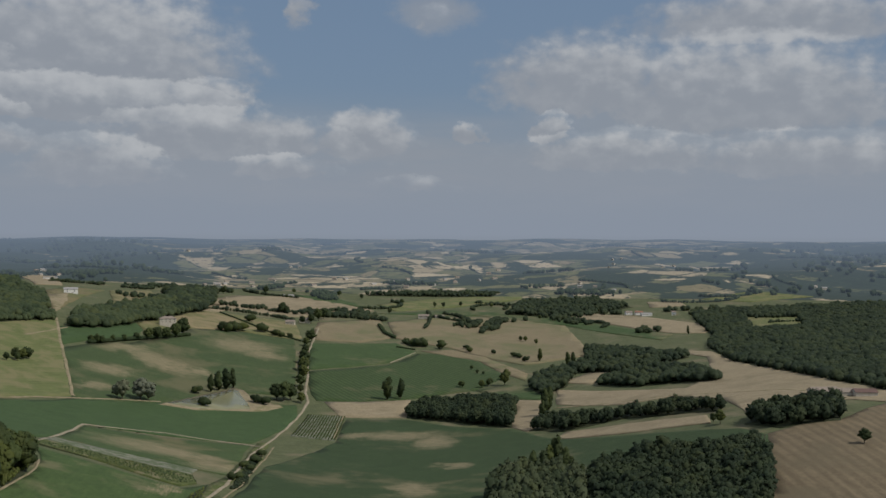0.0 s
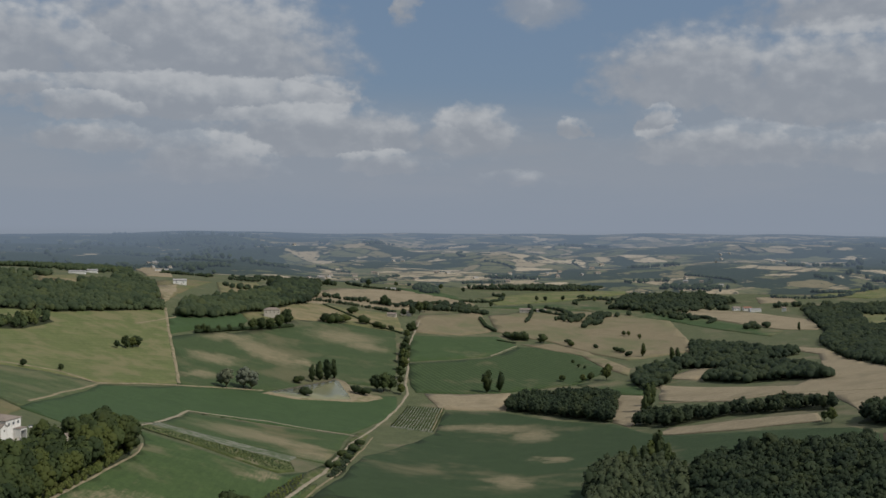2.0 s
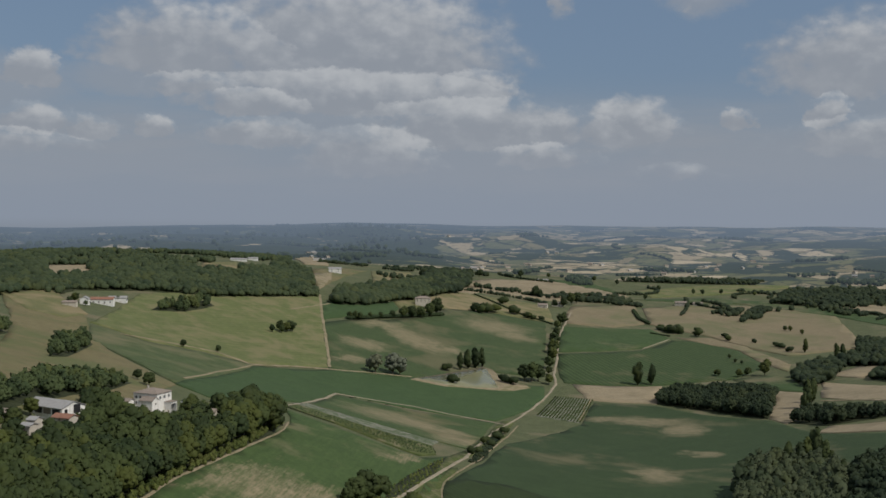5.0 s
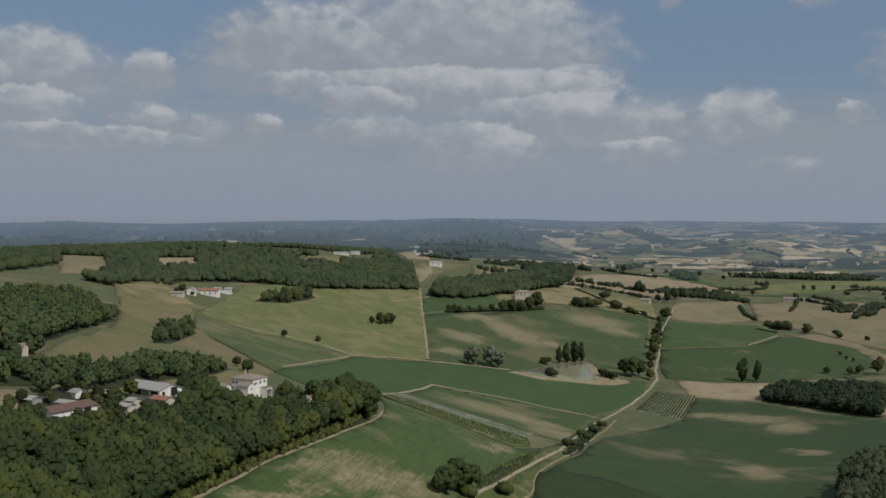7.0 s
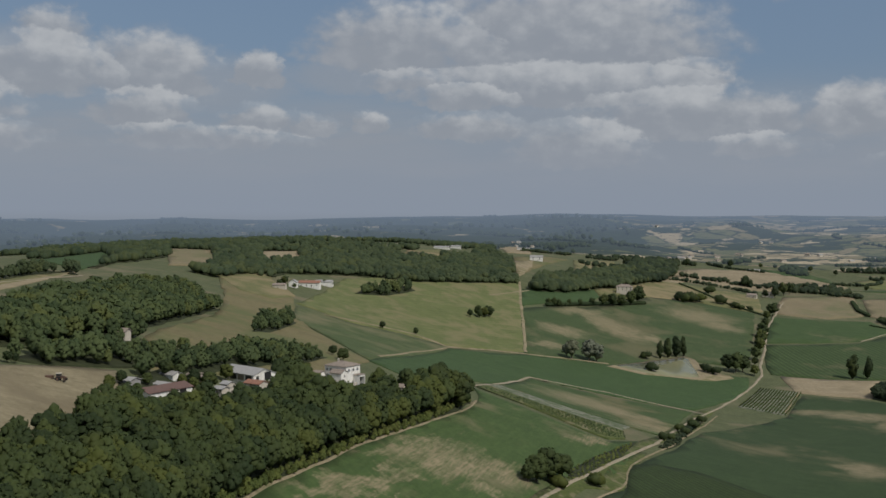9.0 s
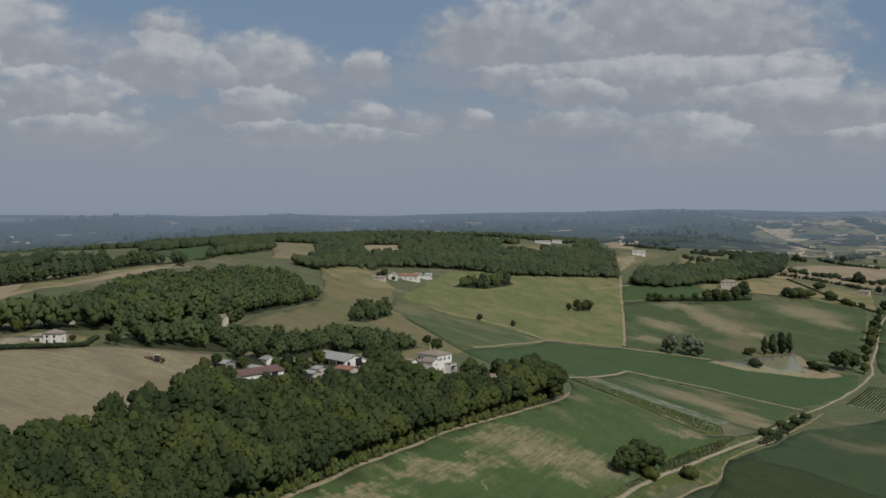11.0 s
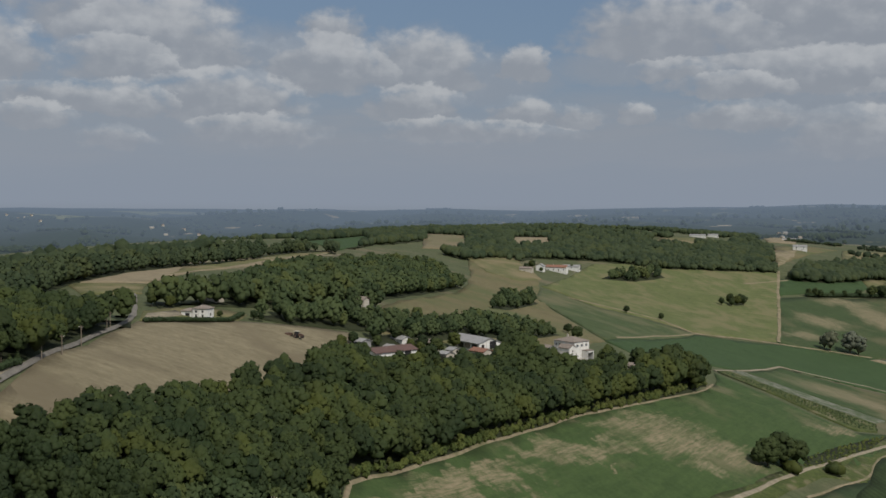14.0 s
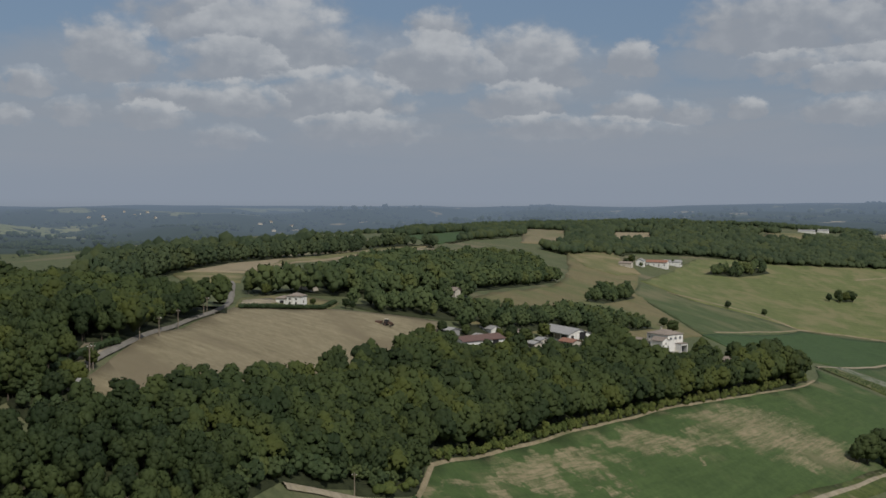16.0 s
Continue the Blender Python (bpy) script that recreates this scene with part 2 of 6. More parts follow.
def field_material(name, low, high, bare=None, bare_share=0.5, patch=90.0, rows=None, row_width=3.0, row_depth=0.25, bare_hard=0.08, spots=(), lie=20.0):
    """Crop or grass: two tones, bare earth showing in patches, and tractor rows along a heading in degrees."""
    if "green_crop" in name:
        low, high = (tuple(v * w for v, w in zip(q, (0.98, 0.97, 1.03))) for q in (low, high))
    m, k, bsdf, _ = material(name, 0.95)
    p = world_place(k)
    fine, mid, broad = k.noise(p, 0.9, 4, 0.65), k.noise(p, 0.06, 4, 0.6), k.noise(p, 1 / patch, 5, 0.55, distort=0.4)
    tone = k.math("ADD", k.math("MULTIPLY", fine, 0.45), k.math("MULTIPLY", mid, 0.55))
    tone = k.math("MULTIPLY_ADD", k.noise(p, 0.28, 4, 0.7), 0.5, k.math("MULTIPLY", tone, 0.55))
    c, s = math.cos(radians(rows if rows is not None else lie)), math.sin(radians(rows if rows is not None else lie))
    lane = k.add("ShaderNodeCombineXYZ")
    k.put(lane, 0, k.vec("DOT_PRODUCT", p, (c * 0.07, s * 0.07, 0))), k.put(lane, 1, k.vec("DOT_PRODUCT", p, (-s, c, 0)))
    tone = k.math("MULTIPLY_ADD", k.noise(lane.outputs[0], 0.34, 4, 0.75), 0.4, k.math("MULTIPLY_ADD", tone, 0.85, -0.13))
    col = k.ramp(tone, [(0.36, tuple(v * 0.84 for v in low)), (0.66, tuple(v * 1.14 for v in high))])
    if rows is not None:
        c, s = math.cos(radians(rows)), math.sin(radians(rows))
        across = k.vec("DOT_PRODUCT", p, (-s, c, 0))
        across = k.math("ADD", across, k.math("MULTIPLY", mid, 1.5))
        wave = k.math("SINE", k.math("MULTIPLY", across, 2 * math.pi / row_width))
        wave = k.math("MULTIPLY", k.math("MULTIPLY_ADD", wave, 0.5, 0.5), row_depth)
        col = k.mix(wave, col, tuple(v * 0.55 for v in low))
    if bare is not None:
        stain = k.math("ADD", k.math("MULTIPLY", broad, 0.8), k.math("MULTIPLY", mid, 0.2))
        edge = 0.5 + (0.5 - bare_share) * 0.36
        col = k.mix(k.math("MULTIPLY", k.step(stain, edge - bare_hard, edge + bare_hard), 0.85), col, bare)
    if spots:
        # dry places in the crop, with ragged rims
        warp = k.vec("MULTIPLY_ADD", k.vec("SUBTRACT", k.noise(p, 0.035, 5, 0.65, colour=True), (0.5, 0.5, 0.5)), (60, 60, 0), p)
        best = None
        for x, y, w, h, turn in spots:
            c, s = math.cos(radians(turn)), math.sin(radians(turn))
            off = k.vec("SUBTRACT", warp, (x, y, 0))
            a, b = k.vec("DOT_PRODUCT", off, (c / w, s / w, 0)), k.vec("DOT_PRODUCT", off, (-s / h, c / h, 0))
            d = k.math("MULTIPLY_ADD", a, a, k.math("MULTIPLY", b, b))
            best = d if best is None else k.math("MINIMUM", best, d)
        c, s = math.cos(radians(lie)), math.sin(radians(lie))
        drill = k.add("ShaderNodeCombineXYZ")
        k.put(drill, 0, k.vec("DOT_PRODUCT", p, (c * 0.13, s * 0.13, 0))), k.put(drill, 1, k.vec("DOT_PRODUCT", p, (-s * 1.3, c * 1.3, 0)))
        streak = k.noise(drill.outputs[0], 0.16, 8, 0.8)
        ragged = k.math("ADD", best, k.math("MULTIPLY_ADD", fine, 1.4, k.math("MULTIPLY_ADD", streak, 4.6 if lie > 90 else 1.8, -3.0 if lie > 90 else -1.6)))
        lines = k.noise(drill.outputs[0], 0.75, 5, 0.7)
        dry = k.math("MULTIPLY", k.step(ragged, 1.15, -0.35), k.math("MULTIPLY_ADD", k.step(lines, 0.3, 0.62), 0.72, 0.28))
        col = k.mix(dry, col, k.ramp(k.noise(p, 0.12, 4, 0.7), [(0.3, (0.185, 0.155, 0.09)), (0.7, (0.28, 0.23, 0.145))]))
    k.put(bsdf, "Base Color", col)
    relief(k, bsdf, fine, 0.5, 0.5)
    return m


# crops and grass
M_GROUND = field_material("rough_grass", (0.055, 0.072, 0.032), (0.10, 0.108, 0.052), (0.15, 0.13, 0.08), 0.28, 60)
M_CROP = field_material("green_crop", (0.036, 0.063, 0.020), (0.052, 0.085, 0.028), (0.17, 0.14, 0.085), 0.22, 110, bare_hard=0.1)
M_CROP_PATCHY = field_material("patchy_green_crop", (0.048, 0.072, 0.026), (0.070, 0.096, 0.035), (0.15, 0.135, 0.075), 0.36, 70, bare_hard=0.12)
M_CROP_EAST = field_material("green_crop_with_bare_ground", (0.026, 0.046, 0.016), (0.038, 0.062, 0.023), (0.12, 0.11, 0.06), 0.2, 130, spots=[(-251, 1065, 51, 30, 9), (-200, 1024, 24, 47, -5), (-169, 784, 21, 34, 15), (-159, 895, 21, 15, -8), (-325, 1025, 24, 26, 35), (-337, 944, 46, 33, 68), (-291, 1059, 37, 17, 42)])
M_CROP_NORTH = field_material("green_crop_with_dry_places", (0.038, 0.060, 0.021), (0.054, 0.080, 0.029), (0.11, 0.105, 0.055), 0.32, 90, spots=[(-573, 1446, 74, 56, 61), (-612, 1120, 37, 34, 69), (-578, 1033, 39, 19, 71), (-602, 1231, 36, 83, 66), (-544, 1238, 18, 28, 61), (-661, 1246, 57, 27, 70), (-529, 1423, 40, 40, 56)])
M_CROP_NEAR = field_material("green_crop_with_dry_streaks", (0.038, 0.068, 0.019), (0.058, 0.092, 0.027), (0.15, 0.135, 0.075), 0.2, 60, spots=[(-260, 351, 66, 8, 100), (-229, 270, 53, 6, 103), (-279, 442, 45, 24, 98), (-272, 468, 30, 19, 95), (-196, 192, 7, 11, 111), (-249, 433, 10, 8, 94), (-250, 361, 7, 2, 98), (-291, 428, 63, 8, 100), (-299, 620, 21, 13, 83), (-215, 235, 37, 3, 106), (-223, 292, 20, 2, 99)], lie=111)
M_CROP_MID = field_material("green_crop_with_brown_places", (0.038, 0.063, 0.020), (0.054, 0.084, 0.028), (0.13, 0.115, 0.06), 0.25, 60, spots=[(-398, 793, 47, 59, 94), (-362, 801, 32, 41, 89), (-319, 763, 37, 36, 85)])
M_VINE = field_material("vines_in_rows", (0.040, 0.066, 0.022), (0.058, 0.090, 0.032), (0.11, 0.105, 0.055), 0.2, 60, rows=-48, row_width=7.5, row_depth=0.75)
M_MAIZE = field_material("dark_maize_in_rows", (0.022, 0.038, 0.012), (0.038, 0.058, 0.018), rows=-20, row_width=4.5, row_depth=0.6)
M_CROP_PLAIN = field_material("even_green_crop", (0.035, 0.064, 0.021), (0.048, 0.082, 0.028))
M_MEADOW = field_material("light_green_meadow", (0.084, 0.106, 0.037), (0.128, 0.142, 0.054), (0.165, 0.15, 0.075), 0.4, 38, rows=78, row_width=9, row_depth=0.16)
M_DRY = field_material("dry_brown_grass", (0.115, 0.100, 0.050), (0.165, 0.142, 0.072), (0.092, 0.108, 0.042), 0.4, 70)
M_DRYGREEN = field_material("dry_green_grass", (0.095, 0.105, 0.042), (0.145, 0.14, 0.062), (0.22, 0.175, 0.10), 0.4, 55)
M_STUBBLE = field_material("pale_wheat_stubble", (0.198, 0.161, 0.100), (0.268, 0.222, 0.145), (0.175, 0.145, 0.09), 0.3, 50, rows=35, row_width=6, row_depth=0.05)
M_STUBBLE_PLATEAU = field_material("greyed_wheat_stubble", (0.162, 0.136, 0.082), (0.224, 0.192, 0.122), (0.145, 0.12, 0.075), 0.3, 40, rows=62, row_width=4.5, row_depth=0.07)
M_STUBBLE_ROWS = field_material("brown_stubble_in_rows", (0.118, 0.092, 0.056), (0.178, 0.14, 0.086), (0.12, 0.098, 0.06), 0.35, 60, rows=100, row_width=9, row_depth=0.38)
M_FALLOW = field_material("fallow_brown_field", (0.150, 0.124, 0.074), (0.205, 0.17, 0.103), (0.12, 0.125, 0.06), 0.35, 90)
M_EARTH = field_material("bare_pale_earth", (0.18, 0.15, 0.09), (0.26, 0.215, 0.14), (0.13, 0.125, 0.06), 0.35, 14)
M_WEED = field_material("dark_weeds", (0.038, 0.056, 0.016), (0.084, 0.102, 0.030), (0.16, 0.14, 0.08), 0.3, 8)
M_PALE_STRIP = field_material("pale_dried_strip", (0.13, 0.14, 0.10), (0.20, 0.20, 0.155), (0.06, 0.085, 0.035), 0.5, 7)
M_TRACK = field_material("pale_gravel", (0.21, 0.18, 0.125), (0.30, 0.258, 0.19), (0.22, 0.19, 0.11), 0.3, 7)
M_ASPHALT = field_material("grey_asphalt", (0.135, 0.125, 0.108), (0.19, 0.175, 0.15))
# litter and undergrowth, with the shade below trees put into the colour
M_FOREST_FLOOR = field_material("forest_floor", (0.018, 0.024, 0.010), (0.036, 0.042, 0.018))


def leaf_material(name, dark, light, yellow, random_slot):
    m, k, bsdf, out = material(name, 0.75)
    if random_slot == "object":
        r = k.add("ShaderNodeObjectInfo").outputs["Random"]
    else:
        own = k.add("ShaderNodeAttribute")
        own.attribute_name = "tree_tone"
        r = own.outputs["Fac"]
    p = world_place(k)
    # each tree has its own tone, over broad stands and a fine grain of leaves
    tone = k.math("MULTIPLY_ADD", k.noise(p, 1.5, 4, 0.75), 0.75, k.math("MULTIPLY", k.noise(p, 0.013, 3, 0.5), 0.4))
    tone = k.math("MULTIPLY_ADD", r, 0.5, tone)
    col = k.ramp(tone, [(0.5, dark), (1.0, light)])
    hue = k.noise(k.vec("ADD", k.vec("MULTIPLY", p, (1, 1, 0.3)), (90, 40, 0)), 0.03, 3, 0.6)
    col = k.mix(k.math("MULTIPLY", k.step(k.math("MULTIPLY_ADD", k.math("FRACT", k.math("MULTIPLY", r, 7.3)), 0.3, hue), 0.68, 0.86), 0.75), col, yellow)
    col = k.mix(k.math("MULTIPLY", k.step(hue, 0.46, 0.34), 0.5), col, tuple(a * b for a, b in zip(dark, (0.9, 1.05, 1.15))))
    k.put(bsdf, "Base Color", col)
    glow = k.add("ShaderNodeBsdfTranslucent")
    k.put(glow, 0, col)
    mixed = k.add("ShaderNodeMixShader")
    k.put(mixed, 0, 0.28), k.put(mixed, 1, bsdf.outputs[0]), k.put(mixed, 2, glow.outputs[0])
    k.put(out, 0, mixed.outputs[0])
    return m


M_LEAF = leaf_material("oak_leaves", (0.018, 0.031, 0.010), (0.052, 0.072, 0.021), (0.084, 0.098, 0.020), "object")
M_LEAF_JOINED = leaf_material("woodland_leaves", (0.029, 0.048, 0.018), (0.076, 0.102, 0.037), (0.092, 0.108, 0.030), "island")
M_LEAF_NEAR = leaf_material("coppice_leaves", (0.020, 0.034, 0.011), (0.058, 0.079, 0.023), (0.080, 0.094, 0.019), "island")
M_LEAF_POPLAR = leaf_material("poplar_leaves", (0.030, 0.046, 0.020), (0.076, 0.094, 0.046), (0.070, 0.086, 0.034), "island")
M_LEAF_RIDGE = leaf_material("ridge_woodland_leaves", (0.028, 0.045, 0.020), (0.062, 0.084, 0.036), (0.074, 0.090, 0.031), "island")
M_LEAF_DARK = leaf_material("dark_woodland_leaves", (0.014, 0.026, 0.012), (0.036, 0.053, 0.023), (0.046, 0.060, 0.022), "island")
M_LEAF_SHRUB = leaf_material("shrub_leaves", (0.052, 0.074, 0.018), (0.118, 0.14, 0.034), (0.11, 0.12, 0.035), "island")
M_LEAF_GREY = leaf_material("grey_willow_leaves", (0.07, 0.085, 0.055), (0.15, 0.165, 0.115), (0.13, 0.14, 0.08), "object")


def plain_material(name, low, high, scale=3.0, rough=0.8, bump=0.1, metal=0.0, stain=None):
    m, k, bsdf, _ = material(name, rough)
    p = world_place(k)
    n = k.noise(p, scale, 5, 0.6)
    col = k.ramp(n, [(0.3, low), (0.7, high)])
    if stain is not None:
        col = k.mix(k.math("MULTIPLY", k.step(k.noise(k.vec("MULTIPLY", p, (1, 1, 0.25)), 0.9, 4, 0.6), 0.5, 0.7), 0.6), col, stain)
    k.put(bsdf, "Base Color", col)
    bsdf.inputs["Metallic"].default_value = metal
    relief(k, bsdf, n, 0.4, bump)
    return m


M_WALL = plain_material("white_render", (0.70, 0.68, 0.63), (0.82, 0.80, 0.75), 1.2, 0.9, 0.02, stain=(0.48, 0.44, 0.38))
M_WALL_OLD = plain_material("weathered_stone_wall", (0.42, 0.38, 0.31), (0.60, 0.55, 0.47), 1.6, 0.95, 0.05, stain=(0.33, 0.29, 0.23))
M_TILE = plain_material("faded_clay_tiles", (0.19, 0.155, 0.13), (0.28, 0.235, 0.195), 1.2, 0.85, 0.04, stain=(0.19, 0.16, 0.13))
M_TILE_RED = plain_material("red_clay_tiles", (0.21, 0.105, 0.072), (0.28, 0.145, 0.10), 1.2, 0.85, 0.04, stain=(0.19, 0.12, 0.09))
M_SHEET = plain_material("weathered_roof_sheet", (0.24, 0.235, 0.225), (0.34, 0.33, 0.32), 0.8, 0.6, 0.02, stain=(0.28, 0.26, 0.24))
M_SHEET_BROWN = plain_material("brown_roof_sheet", (0.10, 0.062, 0.052), (0.145, 0.088, 0.072), 0.8, 0.6, 0.02)
M_DARK = plain_material("opening_shade_and_dark_door", (0.02, 0.02, 0.022), (0.035, 0.034, 0.034), 2.0, 0.5)
M_WOOD = plain_material("grey_timber", (0.17, 0.14, 0.105), (0.26, 0.215, 0.165), 4.0, 0.85)
M_BARK = plain_material("bark", (0.06, 0.048, 0.035), (0.12, 0.10, 0.075), 5.0, 0.95)
M_SHUTTER = plain_material("grey_blue_shutter", (0.30, 0.33, 0.35), (0.38, 0.41, 0.43), 4.0, 0.6)
M_RUBBER = plain_material("black_rubber", (0.02, 0.02, 0.02), (0.035, 0.035, 0.035), 6.0, 0.8)
M_MACHINE = plain_material("rusty_brown_machine_paint", (0.095, 0.06, 0.045), (0.15, 0.095, 0.07), 3.0, 0.6)
M_IRON = plain_material("dark_iron", (0.05, 0.048, 0.045), (0.09, 0.085, 0.08), 4.0, 0.55, metal=0.5)


def glass_material():
    m, k, bsdf, _ = material("window_glass", 0.08)
    k.put(bsdf, "Base Color", (0.03, 0.035, 0.04, 1))
    bsdf.inputs["Specular IOR Level"].default_value = 0.6
    return m


def water_material():
    m, k, bsdf, _ = material("pond_water", 0.22)
    p = world_place(k)
    k.put(bsdf, "Base Color", k.ramp(k.noise(p, 0.03, 4, 0.6), [(0.3, (0.15, 0.155, 0.085)), (0.7, (0.21, 0.205, 0.12))]))
    bsdf.inputs["Specular IOR Level"].default_value = 0.5
    relief(k, bsdf, k.noise(p, 0.7, 3, 0.5), 0.15, 0.1)
    return m


M_GLASS, M_WATER = glass_material(), water_material()


def distance_material(name, hazy):
    """Far country: a patchwork of woods, stubble and grass, with haze painted in as blue emission that grows with
    distance.
    """
    m, k, bsdf, out = material(name, 1.0)
    p = world_place(k)
    warped = k.vec("MULTIPLY_ADD", k.noise(p, 0.004, 3, 0.5, colour=True), (90, 90, 0), p)
    cell = k.add("ShaderNodeTexVoronoi")
    k.put(cell, "Vector", k.vec("MULTIPLY", warped, (1, 1, 0))), k.put(cell, "Scale", 1 / 78.0)
    tone = k.add("ShaderNodeSeparateColor")
    k.put(tone, 0, cell.outputs["Color"])
    parcels = k.ramp(tone.outputs[0], [(0.0, (0.06, 0.08, 0.03)), (0.35, (0.11, 0.12, 0.05)), (0.55, (0.20, 0.165, 0.09)), (0.8, (0.38, 0.31, 0.20)), (1.0, (0.52, 0.43, 0.29))])
    parcels = k.mix(0.28, parcels, k.ramp(k.noise(p, 0.03, 4, 0.6), [(0.3, (0.06, 0.07, 0.03)), (0.7, (0.28, 0.22, 0.13))]))
    p3 = k.add("ShaderNodeSeparateXYZ")
    k.put(p3, 0, p)
    bearing = k.math("MULTIPLY", k.math("ARCTAN2", k.math("MULTIPLY", p3.outputs[0], -1.0), p3.outputs[1]), 57.29578)
    # more forest to the left and far right, open farmland between
    # extra woods at far right and far left darken the ground like cloud shadow
    lean = k.math("SUBTRACT", k.math("MULTIPLY_ADD", k.step(bearing, 21.0, 30.0), 0.17, k.math("MULTIPLY", k.step(bearing, 0.0, -9.0), 0.14)), k.math("MULTIPLY_ADD", k.step(bearing, 59.0, 66.0), -0.07, 0.03))
    woods = k.step(k.math("ADD", k.math("MULTIPLY", k.noise(p, 0.0034, 6, 0.68), 0.75), k.math("MULTIPLY", tone.outputs[1], 0.25)), k.math("SUBTRACT", 0.49, lean), k.math("SUBTRACT", 0.515, lean))
    col = k.mix(woods, parcels, k.ramp(k.noise(p, 0.08, 4, 0.7), [(0.3, (0.016, 0.028, 0.018)), (0.7, (0.036, 0.052, 0.03))]))
    meadows = k.math("MULTIPLY", k.step(k.noise(p, 0.0021, 3, 0.5), 0.54, 0.57), k.step(bearing, 60.0, 66.0))
    col = k.mix(meadows, col, k.ramp(k.noise(p, 0.01, 3, 0.6), [(0.35, (0.13, 0.15, 0.06)), (0.65, (0.20, 0.195, 0.09))]))
    # hedges and single trees between the parcels
    rim = k.add("ShaderNodeTexVoronoi")
    rim.feature = "DISTANCE_TO_EDGE"
    k.put(rim, "Vector", k.vec("MULTIPLY", warped, (1, 1, 0))), k.put(rim, "Scale", 1 / 78.0)
    hedge = k.math("MULTIPLY", k.step(rim.outputs[0], 0.1, 0.04), k.step(k.noise(p, 0.02, 4, 0.7), 0.46, 0.54))
    dots = k.step(k.noise(p, 0.05, 4, 0.75), 0.585, 0.64)
    col = k.mix(k.math("MAXIMUM", hedge, dots), col, (0.024, 0.036, 0.022))
    k.put(bsdf, "Base Color", col)
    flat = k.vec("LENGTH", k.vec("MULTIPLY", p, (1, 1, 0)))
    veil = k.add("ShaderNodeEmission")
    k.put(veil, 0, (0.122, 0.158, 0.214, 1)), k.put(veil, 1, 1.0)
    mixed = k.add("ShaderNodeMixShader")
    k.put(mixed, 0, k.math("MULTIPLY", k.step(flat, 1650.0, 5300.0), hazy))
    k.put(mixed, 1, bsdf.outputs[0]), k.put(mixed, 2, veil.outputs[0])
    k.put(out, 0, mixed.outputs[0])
    return m, k, bsdf


M_DISTANCE = distance_material("far_country_painted_haze", 0.80)[0]


def far_wood_material():
    m, k, bsdf, out = material("far_woods_painted_haze", 1.0)
    p = world_place(k)
    r = k.add("ShaderNodeNewGeometry").outputs["Random Per Island"]
    k.put(bsdf, "Base Color", k.ramp(k.math("ADD", k.math("MULTIPLY", k.noise(p, 0.1, 3, 0.6), 0.6), k.math("MULTIPLY", r, 0.4)), [(0.25, (0.016, 0.027, 0.013)), (0.75, (0.045, 0.062, 0.026))]))
    # painted haze: blue emission mixed over the leaves, stronger farther out
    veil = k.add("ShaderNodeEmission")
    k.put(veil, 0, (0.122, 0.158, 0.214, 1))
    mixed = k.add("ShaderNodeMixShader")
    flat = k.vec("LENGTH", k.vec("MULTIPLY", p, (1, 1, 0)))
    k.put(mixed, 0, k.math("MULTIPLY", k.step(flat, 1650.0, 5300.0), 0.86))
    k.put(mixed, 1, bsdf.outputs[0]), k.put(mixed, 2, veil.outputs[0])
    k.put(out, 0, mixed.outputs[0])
    return m


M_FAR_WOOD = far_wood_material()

# ---- the plan, in metres ----
# elevations by bearing to the left of +y (rows, 15 degrees apart) and distance from the start (columns, each 1.5 times the last)
RELIEF = []
RELIEF.append([55, 55, 52, 44, 32, 21, 25, 49, 99, 175, 240, 272])
RELIEF.append([60, 55, 51, 47, 37, 30, 35, 46, 80, 177, 253, 215])
RELIEF.append([66, 56, 48, 44, 41, 48, 58, 53, 73, 175, 255, 175])
RELIEF.append([76, 58, 43, 34, 44, 87, 99, 65, 80, 175, 257, 162])
RELIEF.append([88, 63, 40, 24, 18, 19, 2, 13, 78, 175, 257, 158])
RELIEF.append([100, 72, 46, 27, 20, 38, -24, 51, 87, 157, 249, 150])
RELIEF.append([106, 89, 68, 65, 89, 90, 50, 187, 109, 141, 244, 140])
RELIEF.append([99, 112, 115, 124, 153, 133, 149, 166, 69, 137, 232, 126])
RELIEF.append([83, 120, 159, 154, 151, 156, 172, 108, 52, 128, 218, 118])
RELIEF.append([77, 114, 147, 148, 144, 140, 119, 66, 65, 130, 217, 125])
RELIEF.append([81, 112, 138, 147, 149, 145, 114, 74, 61, 128, 219, 159])
RELIEF.append([88, 112, 134, 148, 152, 141, 111, 81, 77, 132, 199, 216])

# ---- helpers for the ground and the things on it ----
RELIEF = np.array(RELIEF, float)


# plateau rises: bearing, distance, reach in degrees and metres, height
HILLS = [(48, 2150, 19, 560, 18)]


